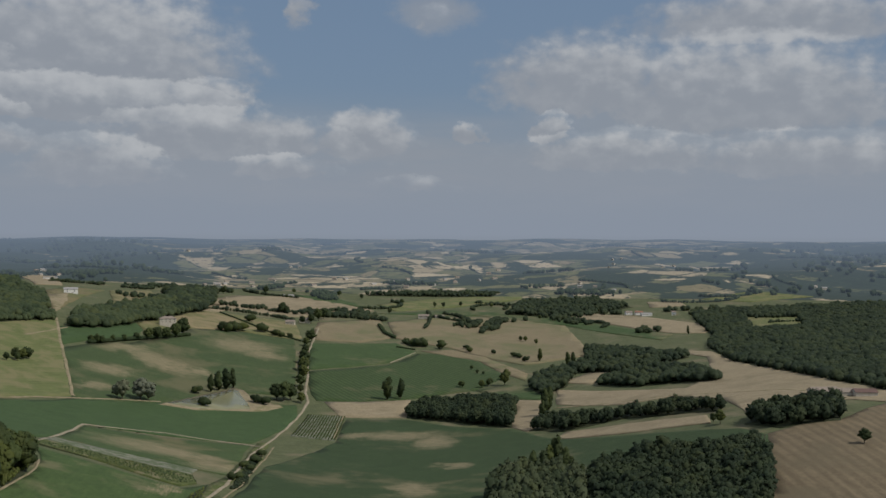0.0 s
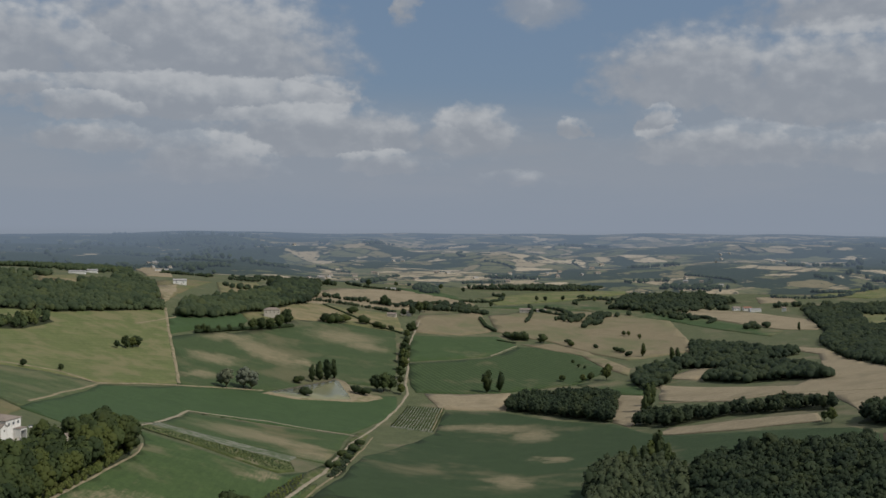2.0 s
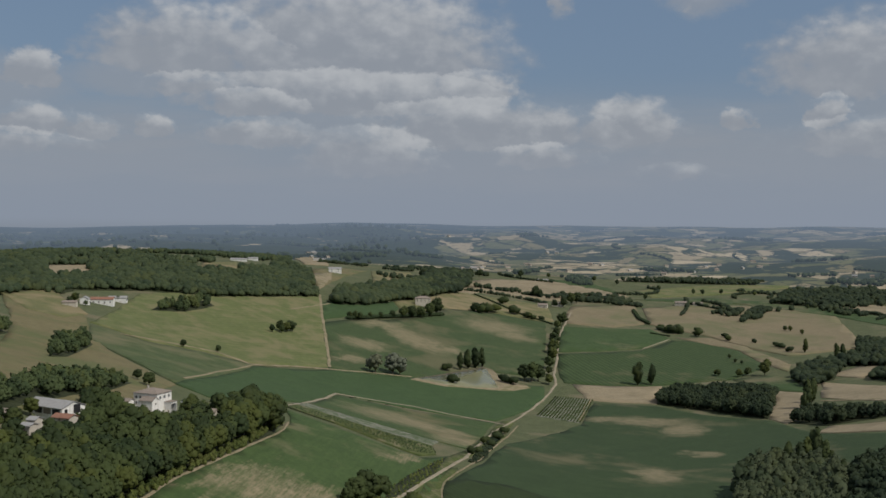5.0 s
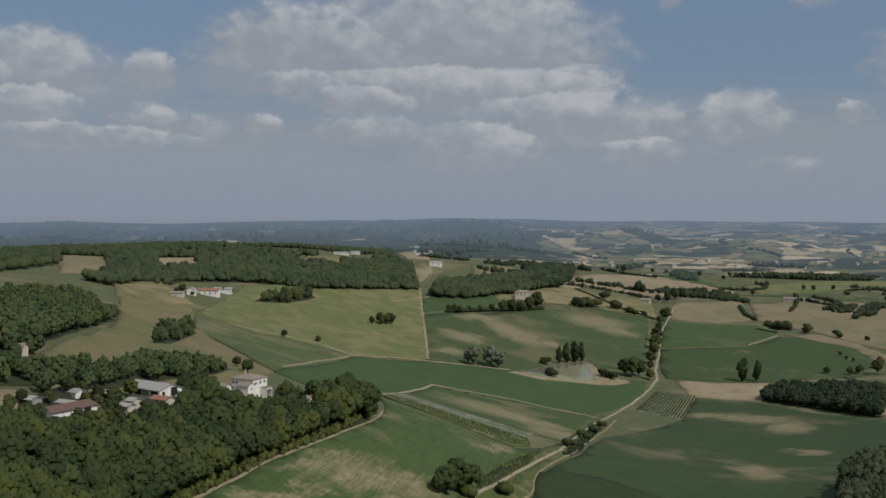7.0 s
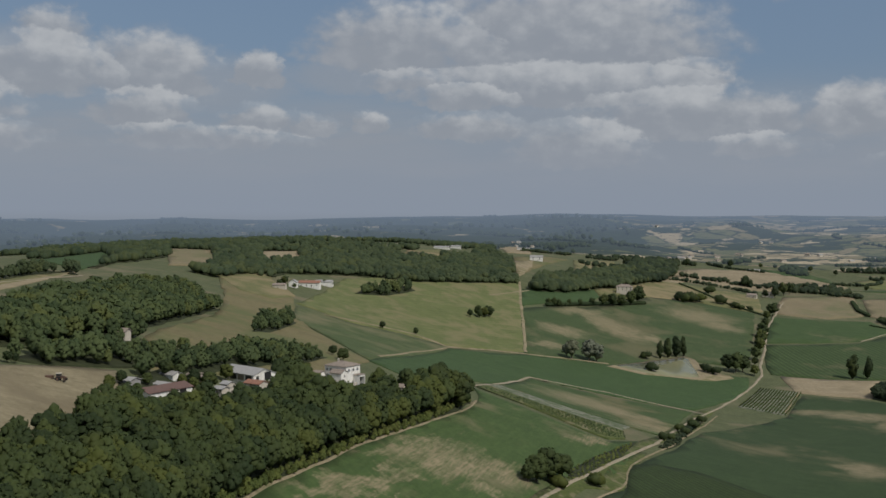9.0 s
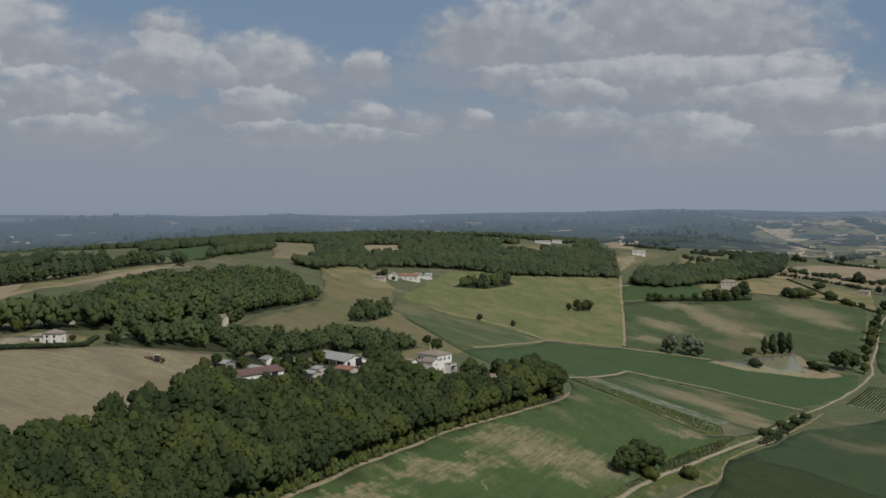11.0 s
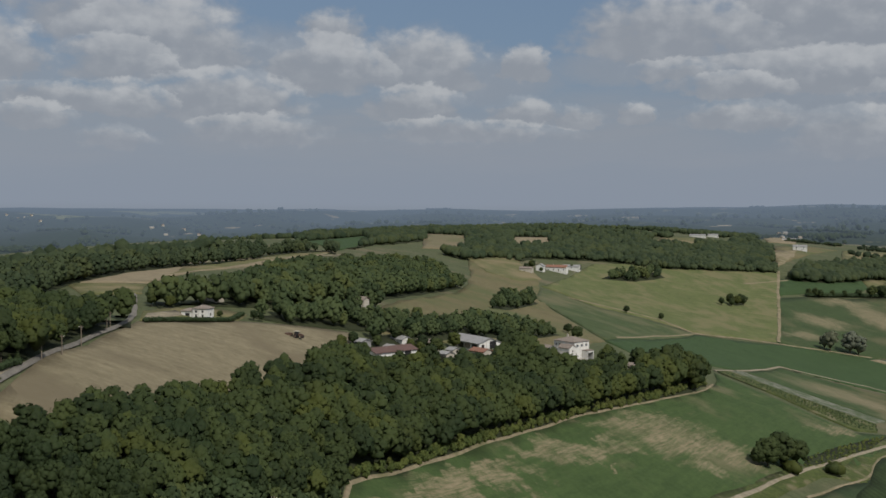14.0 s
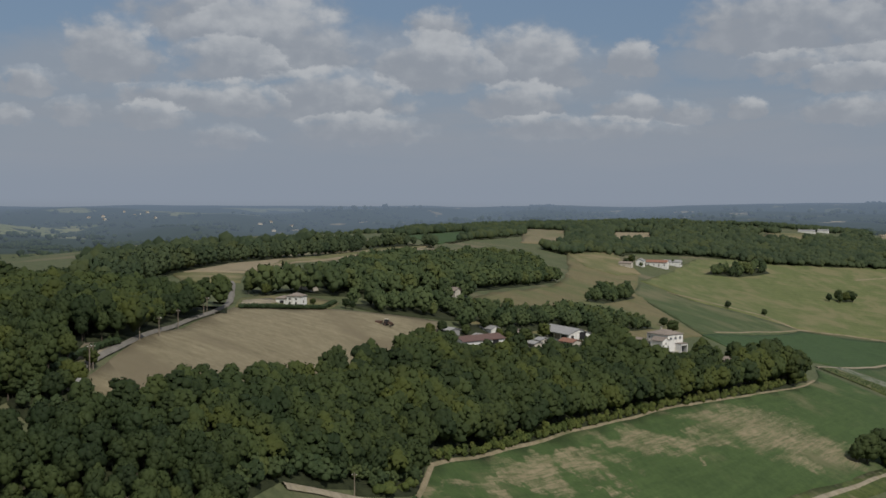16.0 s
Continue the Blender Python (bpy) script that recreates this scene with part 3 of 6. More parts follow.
def elevations(x, y):
    """Ground height for arrays of places."""
    x, y = np.asarray(x, float), np.asarray(y, float)
    r, a = np.hypot(x, y), np.degrees(np.arctan2(-x, y))
    u = np.clip((a + 40) / 15, 0, RELIEF.shape[0] - 3 - 1e-6)
    v = np.clip(np.log(np.maximum(r, 1) / 150) / math.log(1.5), 0, RELIEF.shape[1] - 3 - 1e-6)
    i, j = np.floor(u).astype(int), np.floor(v).astype(int)
    t, s = u - i, v - j
    wa = [(1 - t) ** 3 / 6, (3 * t**3 - 6 * t * t + 4) / 6, (-3 * t**3 + 3 * t * t + 3 * t + 1) / 6, t**3 / 6]
    wb = [(1 - s) ** 3 / 6, (3 * s**3 - 6 * s * s + 4) / 6, (-3 * s**3 + 3 * s * s + 3 * s + 1) / 6, s**3 / 6]
    rise = sum(h * np.exp(-(((a - b) / s1) ** 2) - ((r - d) / s2) ** 2) for b, d, s1, s2, h in HILLS)
    return rise + sum(wa[m] * wb[n] * RELIEF[i + m, j + n] for m in range(4) for n in range(4))


def elevation(x, y):
    return float(elevations(x, y))


def mesh_of(name, verts, faces, mat=None, smooth=False):
    me = bpy.data.meshes.new(name)
    me.from_pydata(verts, [], faces)
    if mat is not None:
        me.materials.append(mat)
    if smooth:
        me.polygons.foreach_set("use_smooth", [True] * len(me.polygons))
    me.update()
    return me


def far_relief(x, y):
    """Small hills of the far country."""
    r = np.hypot(x, y)
    up = np.array([noise.noise((a / 380, b / 380, 0.5)) * 30 + noise.noise((a / 170, b / 170, 4.5)) * 8 for a, b in zip(x, y)])
    return up * np.clip((r - 2450) / 500, 0, 1) * np.where(r > 4300, np.clip((4950 - r) / 650, 0.4, 1), 1) + np.where(r > 4000, 16 * np.exp(-(((np.degrees(np.arctan2(-x, y)) - 29) / 6) ** 2)), 0)


def ring_sheet(name, mat, rings, drop, label):
    """A sheet of ground on circles about the start."""
    bearings = list(range(-70, 125, 1)) + list(range(125, 290, 5))
    b = np.radians(np.array(bearings))
    n = len(b)
    xs = (-np.sin(b)[None] * rings[:, None]).ravel()
    ys = (np.cos(b)[None] * rings[:, None]).ravel()
    zs = elevations(xs, ys) - drop
    if name == "backdrop":
        zs += far_relief(xs, ys)
    faces = [(i * n + j, (i + 1) * n + j, (i + 1) * n + (j + 1) % n, i * n + (j + 1) % n) for i in range(len(rings) - 1) for j in range(n)]
    ob = new(name, mesh_of(name, np.stack([xs, ys, zs], 1).tolist(), faces, mat, True))
    return tagged(ob, label, name, kind="structure")


ring_sheet("ground", M_GROUND, np.r_[1.0, np.geomspace(30, 2450, 150)], 0.3, "rolling rough grassland")
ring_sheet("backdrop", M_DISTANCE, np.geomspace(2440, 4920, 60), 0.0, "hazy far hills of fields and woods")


def inside(px, py, poly):
    hit = np.zeros(px.shape, bool)
    for (x0, y0), (x1, y1) in zip(poly, poly[1:] + poly[:1]):
        if y0 != y1:
            hit ^= ((y0 > py) != (y1 > py)) & (px < (x1 - x0) * (py - y0) / (y1 - y0) + x0)
    return hit


def clip(poly, axis, value, keep_less):
    out = []
    for p, q in zip(poly, poly[1:] + poly[:1]):
        a, b = (p[axis] <= value) == keep_less, (q[axis] <= value) == keep_less
        if a:
            out.append(p)
        if a != b and p[axis] != q[axis]:
            t = (value - p[axis]) / (q[axis] - p[axis])
            out.append((p[0] + (q[0] - p[0]) * t, p[1] + (q[1] - p[1]) * t))
    return out


def wavering(poly, step, much, closed=True):
    """The outline cut into short lengths, each a little off the line."""
    out = []
    ends = poly[1:] + poly[:1] if closed else poly[1:]
    for (x0, y0), (x1, y1) in zip(poly, ends):
        length = math.hypot(x1 - x0, y1 - y0)
        n = max(1, int(length / step))
        for i in range(n):
            t = i / n
            x, y = x0 + (x1 - x0) * t, y0 + (y1 - y0) * t
            out.append((x + much * (2 * noise.noise((x * 0.03, y * 0.03, 3.0))), y + much * (2 * noise.noise((x * 0.03, y * 0.03, 9.0)))))
    return out if closed else out + [poly[-1]]


def draped(poly, lift, cell):
    """Faces of a polygon laid over the ground."""
    xs, ys = [p[0] for p in poly], [p[1] for p in poly]
    x0, y0 = math.floor(min(xs) / cell) * cell, math.floor(min(ys) / cell) * cell
    nx, ny = int((max(xs) - x0) / cell) + 1, int((max(ys) - y0) / cell) + 1
    verts, faces, index = [], [], {}

    def vert(x, y):
        key = (round(x, 2), round(y, 2))
        if key not in index:
            index[key] = len(verts)
            verts.append((x, y))
        return index[key]

    for i in range(nx):
        column = clip(clip(poly, 0, x0 + i * cell, False), 0, x0 + (i + 1) * cell, True)
        if len(column) < 3:
            continue
        for j in range(ny):
            piece = clip(clip(column, 1, y0 + j * cell, False), 1, y0 + (j + 1) * cell, True)
            face = []
            for p in piece:
                v = vert(*p)
                if not face or face[-1] != v:
                    face.append(v)
            while len(face) > 1 and face[0] == face[-1]:
                face.pop()
            if len(face) >= 3 and len(set(face)) == len(face):
                faces.append(face)
    v = np.array(verts)
    z = elevations(v[:, 0], v[:, 1]) + lift
    return np.c_[v, z].tolist(), faces


def plot(name, mat, lift, label, outline):
    """A field: a sheet over the ground with an uneven edge."""
    far = min(math.hypot(*p) for p in outline)
    poly = wavering(outline, 14, 1.6)
    verts, faces = draped(poly, lift, 12 if far < 1100 else 24)
    me = mesh_of(name, verts, faces, mat, True)
    bm = bmesh.new()
    bm.from_mesh(me)
    bmesh.ops.recalc_face_normals(bm, faces=bm.faces)
    if sum(f.normal.z for f in bm.faces) < 0:
        bmesh.ops.reverse_faces(bm, faces=bm.faces)
    rim = [e for e in bm.edges if e.is_boundary]
    made = bmesh.ops.extrude_edge_only(bm, edges=rim)["geom"]
    for v in made:
        if isinstance(v, bmesh.types.BMVert):
            v.co.z -= 1.2
    bm.to_mesh(me)
    bm.free()
    return tagged(new(name, me), label, name, kind="structure")


def strip(name, mat, lift, width, label, line):
    """A track or road along a line, as a band over the ground."""
    fine = wavering(line, 6, 0.6, closed=False)
    verts, faces = [], []
    for n, (x, y) in enumerate(fine):
        (ax, ay), (bx, by) = fine[max(0, n - 1)], fine[min(len(fine) - 1, n + 1)]
        dx, dy = bx - ax, by - ay
        s = math.hypot(dx, dy) or 1.0
        half = width / 2 * (1 + 0.35 * noise.noise((x * 0.08, y * 0.08, 0)))
        for side in (-1, -0.5, 0.5, 1):
            px, py = x - dy / s * half * side, y + dx / s * half * side
            verts.append((px, py, elevation(px, py) + lift - (0.45 if abs(side) == 1 else 0)))
    for n in range(len(fine) - 1):
        for q in range(3):
            faces.append((4 * n + q + 1, 4 * n + q, 4 * n + 4 + q, 4 * n + 5 + q))
    return tagged(new(name, mesh_of(name, verts, faces, mat, True)), label, name, kind="structure")


# ---- trees ----
rng = np.random.default_rng(7)


def ball(level):
    bm = bmesh.new()
    bmesh.ops.create_icosphere(bm, subdivisions=level, radius=1.0)
    v = np.array([p.co[:] for p in bm.verts])
    f = np.array([[p.index for p in q.verts] for q in bm.faces])
    bm.free()
    return v, f


BALL1, BALL2 = ball(1), ball(2)


def lumps(centres, radii, base, rough, seed):
    """Uneven balls joined into one set of vertices and faces."""
    vs, fs, ns, n = [], [], [], 0
    for q, (c, r) in enumerate(zip(centres, radii)):
        v, f = base
        ns.append(v)
        grow = np.array([1 + rough * noise.noise(Vector(p) * 1.9 + Vector((seed * 3.1, q * 7.7, 0))) for p in v])
        vs.append(v * grow[:, None] * r + c)
        fs.append(f + n)
        n += len(v)
    return np.concatenate(vs), np.concatenate(fs), np.concatenate(ns)


def sprays(centres, radii, count, size, gen):
    """Small leaf sprays standing off the crown's surface: bent pairs of triangles."""
    which = gen.choice(len(centres), count, p=(np.mean(np.atleast_2d(radii), 1) if np.ndim(radii) == 1 else radii[:, 0]) / np.sum(radii if np.ndim(radii) == 1 else radii[:, 0]))
    way = gen.normal(size=(count, 3))
    way[:, 2] = np.abs(way[:, 2]) * 0.9 - 0.25
    way /= np.linalg.norm(way, axis=1)[:, None]
    at = np.asarray(centres)[which] + way * np.asarray(radii)[which].reshape(count, -1) * gen.uniform(0.9, 1.14, (count, 1))
    a = np.cross(way, gen.normal(size=(count, 3)))
    a /= np.linalg.norm(a, axis=1)[:, None]
    b = np.cross(way, a) + way * gen.uniform(-0.5, 0.5, (count, 1))
    s = size * gen.uniform(0.6, 1.5, (count, 1))
    v = np.stack([at - a * s, at + b * s, at + a * s, at - b * s + way * s * 0.5], 1).reshape(-1, 3)
    n = np.arange(count)[:, None] * 4
    return v, np.concatenate([n + [0, 2, 1], n + [0, 3, 2]]), np.repeat(way, 4, axis=0)


def crown_parts(kind, seed, sprays_count, base, spray_size, lobes=26):
    """A crown 1 high, its foot at 0: lobes and sprays."""
    gen = np.random.default_rng(seed)
    if kind == "poplar":
        n = 6
        c = np.stack([gen.normal(0, 0.035, n), gen.normal(0, 0.035, n), np.linspace(0.2, 0.86, n)], 1)
        r = np.array([[q, q, q * 1.5] for q in (0.12, 0.15, 0.155, 0.14, 0.11, 0.07)])
    elif kind == "conifer":
        n = 6
        c = np.stack([gen.normal(0, 0.01, n), gen.normal(0, 0.01, n), np.linspace(0.16, 0.9, n)], 1)
        r = np.array([[q, q, q * 0.75] for q in (0.27, 0.24, 0.2, 0.15, 0.1, 0.06)])
    elif kind == "bush":
        n = 6
        t = gen.uniform(0, 6.28, n)
        c = np.stack([np.cos(t) * 0.34, np.sin(t) * 0.34, gen.uniform(0.3, 0.62, n)], 1)
        c[0] = (0, 0, 0.55)
        r = gen.uniform(0.3, 0.44, n)[:, None] * (1, 1, 0.85)
    else:
        # a domed crown of rounded boughs about a core
        n = lobes
        t, up = np.arange(n) * 2.4 + gen.uniform(0, 0.8, n), np.linspace(-0.6, 0.95, n)
        far = np.sqrt(1 - np.clip(up, -0.5, 0.95) ** 2) * gen.uniform(0.22, 0.31, n)
        c = np.stack([np.cos(t) * far, np.sin(t) * far, 0.52 + up * 0.32 + gen.normal(0, 0.03, n)], 1)
        r = gen.uniform(0.1, 0.16, n)[:, None] * (1, 1, 0.85) * (1.0 if n > 12 else 1.35)
        c[0], r[0] = (0, 0, 0.47), (0.27, 0.27, 0.33)
    v, f, m = lumps(c, r, base, 0.7, seed)
    if sprays_count:
        w, g, o = sprays(c, r, sprays_count, spray_size, gen)
        v, f, m = np.concatenate([v, w]), np.concatenate([f, g + len(v)]), np.concatenate([m, o])
    v[:, 2] -= min(0, v[:, 2].min())
    # leaves face outwards from their clump and from the crown
    m = m * 0.7 + (v - (0, 0, 0.38)) * (1.4, 1.4, 1.3)
    return v, f, m / np.maximum(np.linalg.norm(m, axis=1), 1e-6)[:, None]


def trunk_mesh(kind, seed):
    """A tapered, slightly bent trunk with limbs, 1 high with its tree."""
    gen = np.random.default_rng(seed + 50)
    verts, faces = [], []

    def limb(points, radii, sides=6):
        first = len(verts)
        for (x, y, z), r in zip(points, radii):
            for s in range(sides):
                t = 2 * math.pi * s / sides
                verts.append((x + math.cos(t) * r, y + math.sin(t) * r, z))
        for n in range(len(points) - 1):
            for s in range(sides):
                a, b = first + n * sides + s, first + n * sides + (s + 1) % sides
                faces.append((a, b, b + sides, a + sides))

    lean = gen.normal(0, 0.02, 2)
    limb([(0, 0, -0.04), (lean[0], lean[1], 0.2), (lean[0] * 2, lean[1] * 2, 0.42), (lean[0] * 2, lean[1] * 3, 0.62)], [0.028, 0.022, 0.017, 0.008])
    if kind in ("oak", "willow"):
        for q in range(4):
            t = q * 1.6 + gen.uniform(0, 0.6)
            x, y = math.cos(t), math.sin(t)
            limb([(lean[0], lean[1], 0.24), (x * 0.12, y * 0.12, 0.38), (x * 0.24, y * 0.24, 0.52)], [0.013, 0.01, 0.005], 5)
    return mesh_of("trunk", verts, faces, M_BARK, True)


KINDS = {}


def tree_thing(kind, near, x, y, height, turn, wide, label, group):
    """One tree: an empty at its foot, with trunk and crown."""
    pick = int(turn * 10) % 5
    key = (kind, near, pick)
    if key not in KINDS:
        v, f, m = crown_parts(kind, 11 + pick * 7 + len(kind), 520 if near else 200, BALL2 if near and kind != "oak" else BALL1, 0.028 if near else 0.04, 24 if near else 16)
        mat = M_LEAF_GREY if kind == "willow" else M_LEAF
        me = mesh_of("crown", v.tolist(), f.tolist(), mat, True)
        me.normals_split_custom_set_from_vertices(m.tolist())
        KINDS[key] = (me, trunk_mesh(kind, pick))
    crown, trunk = KINDS[key]
    ob = new("bush" if kind == "bush" else "tree")
    ob.matrix_world = Matrix.LocRotScale((x, y, elevation(x, y)), Euler((0, 0, turn)), (height * wide, height * wide, height))
    for nm, me in (("trunk", trunk), ("crown", crown)):
        p = new(nm, me)
        p.parent = ob
        if nm == "crown" and "dense wood" in label:
            p.location.z, p.scale.z = 0.16, 0.84
    return tagged(ob, label, "bush" if kind == "bush" else "tree", group)


def trees(kind, label, rows):
    for x, y, h in rows:
        turn = (x * 1.7 + y * 2.3) % 6.28
        tree_thing(kind, math.hypot(x, y) < 800, x, y, max(h, 2.5) * 1.06, turn, 1.0 + 0.12 * math.sin(x * 5.1), label, label)


STOCK = {}


def stock(kind):
    """Low crowns for woods, by distance."""
    if kind not in STOCK:
        rows = []
        for s in range(7):
            if kind == "near":
                rows.append(crown_parts("oak", 100 + s, 120, BALL1, 0.045, 20))
            elif kind == "mid":
                rows.append(crown_parts("oak", 100 + s, 64, BALL1, 0.055, 14))
            elif kind == "poplar":
                rows.append(crown_parts("poplar", 100 + s, 90, BALL1, 0.035))
            elif kind == "tiny":
                rows.append(lumps(np.array([(0.12, 0.05, 0.45), (-0.15, -0.05, 0.5)]), np.array([(0.4, 0.34, 0.45), (0.32, 0.38, 0.4)]), BALL1, 0.7, s))
            else:
                gen = np.random.default_rng(300 + s)
                c = np.array([(0, 0, 0.5), (0.2, 0.1, 0.45), (-0.17, 0.12, 0.55), (0.02, -0.2, 0.42)]) + gen.normal(0, 0.05, (4, 3))
                rows.append(lumps(c, np.full((4, 3), 0.3) * gen.uniform(0.75, 1.2, (4, 1)), BALL1, 0.6, s))
        STOCK[kind] = rows
    return STOCK[kind]


def scatter(outline, space, gen):
    """Places for trees inside an outline, on a shaken triangular grid."""
    xs, ys = [p[0] for p in outline], [p[1] for p in outline]
    gx, gy = np.meshgrid(np.arange(min(xs), max(xs), space), np.arange(min(ys), max(ys), space * 0.87))
    gx = gx + (np.arange(gx.shape[0]) % 2)[:, None] * space / 2
    gx, gy = gx.ravel() + gen.normal(0, space * 0.2, gx.size), gy.ravel() + gen.normal(0, space * 0.2, gx.size)
    ok = inside(gx, gy, outline)
    return gx[ok], gy[ok]


def joined_trees(name, kind, x, y, h, mat, label, gen):
    """Many trees as one mesh."""
    vs, fs, ns, tones, n = [], [], [], [], 0
    z = elevations(x, y)
    if name == "far_woods":
        z = z + far_relief(x, y)
    for q in range(len(x)):
        v, f, m = stock(kind)[gen.integers(7)]
        t = gen.uniform(0, 6.28)
        c, s = math.cos(t), math.sin(t)
        w = h[q] * (gen.uniform(0.6, 0.85) if kind == "near" else gen.uniform(0.75, 1.0) if kind == "mid" else gen.uniform(0.9, 1.3) if kind == "poplar" else gen.uniform(0.95, 1.25))
        # close-grown trees carry their crowns on bare stems
        up = 1 - (1 - v[:, 2]) * 0.84 if kind == "near" else v[:, 2]
        vs.append(np.stack([(v[:, 0] * c - v[:, 1] * s) * w + x[q], (v[:, 0] * s + v[:, 1] * c) * w + y[q], up * h[q] + z[q] - 0.05 * h[q]], 1))
        ns.append(np.stack([m[:, 0] * c - m[:, 1] * s, m[:, 0] * s + m[:, 1] * c, m[:, 2]], 1))
        fs.append(f + n)
        tones.append(np.full(len(v), gen.uniform()))
        n += len(v)
    if not vs:
        return None
    v, f = np.concatenate(vs), np.concatenate(fs)
    me = bpy.data.meshes.new(name)
    me.vertices.add(len(v)), me.loops.add(f.size), me.polygons.add(len(f))
    me.vertices.foreach_set("co", v.ravel())
    me.loops.foreach_set("vertex_index", f.ravel().astype(np.int32))
    me.polygons.foreach_set("loop_start", np.arange(0, f.size, 3, dtype=np.int32))
    me.polygons.foreach_set("loop_total", np.full(len(f), 3, dtype=np.int32))
    me.update(calc_edges=True)
    me.polygons.foreach_set("use_smooth", np.ones(len(f), dtype=bool))
    # canopies are lit as one rolling surface
    lit = np.concatenate(ns) * (0.9 if kind in ("near", "mid") else 0.6) + (0, 0, 0.25)
    me.normals_split_custom_set_from_vertices((lit / np.linalg.norm(lit, axis=1)[:, None]).tolist())
    me.attributes.new("tree_tone", "FLOAT", "POINT").data.foreach_set("value", np.concatenate(tones).astype(np.float32))
    me.materials.append(mat)
    return tagged(new(name, me), label, "wood", kind="stuff")


def wood(name, kind, space, size, label, outline):
    """A wood: a floor with tree shade in its dark colour, its nearest trees single where they stand close, the rest
    joined.
    """
    gen = np.random.default_rng(abs(outline[0][0] * 7 + outline[0][1]) % 99991)
    plot("forest_floor", M_FOREST_FLOOR, 0.36, "leaf litter under trees, darkened for their shade", outline)
    x, y = scatter(outline, space, gen)
    if isinstance(size, tuple):
        d0, s0, d1, s1 = size
        d = np.hypot(x - 50, y - 36)
        size = np.interp(d, (d0, d1), (s0, s1))
        keep = gen.uniform(0, 1, len(x)) < (s0 / size) ** 1.3
        x, y, size = x[keep], y[keep], size[keep]
    else:
        size = np.full(len(x), float(size))
    h = size * gen.uniform(0.72, 1.22, len(x))
    h *= np.array([1 + 0.3 * noise.noise((p / 45, q / 45, 1.7)) for p, q in zip(x, y)])
    for cx, cy, turn, half_l, half_w in CLEARINGS:
        c, s = math.cos(radians(turn)), math.sin(radians(turn))
        u, v = (x - cx) * c + (y - cy) * s, (y - cy) * c - (x - cx) * s
        apart = (np.abs(u) > half_l + 0.33 * h) | (np.abs(v) > half_w + 0.33 * h)
        x, y, h, size = x[apart], y[apart], h[apart], size[apart]
    for cx, cy, dx, dy, half, low in SIGHTS:
        ahead, side = (x - cx) * dx + (y - cy) * dy, np.abs((x - cx) * dy - (y - cy) * dx)
        line = (ahead > 0) & (ahead < 75) & (side < half)
        h[line] = np.minimum(h[line], low + 0.15 * np.maximum(ahead[line] - half * 0.5, 0) - elevations(x[line], y[line]))
        ok = h > 1.2
        x, y, h, size = x[ok], y[ok], h[ok], size[ok]
    for bare in NO_TREES:
        free = ~inside(x, y, bare)
        x, y, h = x[free], y[free], h[free]
    if kind == "near":
        order = np.argsort(np.hypot(x - 40, y - 30))
        first = order[:NEAR_TREES]
        for q in first:
            tree_thing("oak", True, float(x[q]), float(y[q]), float(h[q]), float(gen.uniform(0, 6.28)), float(gen.uniform(0.56, 0.76)), "green oak in a dense wood", "oaks of the near wood")
        rest = order[NEAR_TREES:]
        x, y, h = x[rest], y[rest], h[rest]
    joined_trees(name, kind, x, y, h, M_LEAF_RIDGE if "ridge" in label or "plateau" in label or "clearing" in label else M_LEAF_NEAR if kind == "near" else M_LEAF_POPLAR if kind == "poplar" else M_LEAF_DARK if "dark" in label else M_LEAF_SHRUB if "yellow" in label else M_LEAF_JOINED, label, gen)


NEAR_TREES = 120
# open ground inside the woods
NO_TREES = [
    [(203, 2093), (304, 2083), (288, 1883), (197, 1875)],
    [(-1151, 957), (-1082, 978), (-921, 844), (-916, 772)],
    [(-1050, 1036), (-1033, 1097), (-934, 1001), (-935, 930)],
    [(-933, 617), (-1138, 844), (-967, 735), (-829, 602)],
    [(-962, 1765), (-969, 1947), (-821, 1663), (-823, 1527)],
    [(-904, 1452), (-925, 1561), (-859, 1452), (-806, 1330)],
    [(-1535, 2369), (-1405, 2318), (-1036, 1733), (-1034, 1641)],
    [(-1007, 1310), (-1020, 1417), (-926, 1294), (-929, 1218)],
    [(-997, 1270), (-979, 1374), (-918, 1290), (-940, 1205)],
]
CLEARINGS = []       # yards kept free of trees: middle, turn, half length and half width
SIGHTS = []          # slopes below the farm buildings: place, way down, half width, level of the treetops there

# ---- fields, water and tracks ----
plot('field', M_MEADOW, 0.3, 'light green meadow on a gentle slope', [(-713, 769), (-843, 983), (-844, 1059), (-790, 1304), (-564, 963), (-576, 907), (-581, 846), (-616, 820), (-647, 772)])
plot('field', M_CROP_PATCHY, 0.3, 'patchy green strip field along a farm track', [(-698, 753), (-639, 763), (-609, 810), (-575, 839), (-482, 636), (-459, 584), (-527, 624), (-583, 655), (-626, 677)])
plot('field', M_DRY, 0.3, 'dry brown grass slope with hummocks', [(-383, 330), (-454, 399), (-577, 546), (-696, 661), (-829, 769), (-870, 879), (-736, 788), (-645, 699), (-576, 648), (-517, 613), (-452, 576), (-385, 467), (-353, 349), (-350, 304)])
plot('field', M_DRYGREEN, 0.45, 'dry green hollow between woods', [(-852, 785), (-877, 877), (-752, 808), (-725, 747), (-758, 734)])
plot('field', M_CROP_NORTH, 0.3, 'dark green field with dry patches', [(-690, 1150), (-686, 1213), (-667, 1281), (-659, 1384), (-673, 1490), (-626, 1557), (-542, 1587), (-484, 1427), (-417, 1222), (-488, 1179), (-506, 1048), (-558, 949)])
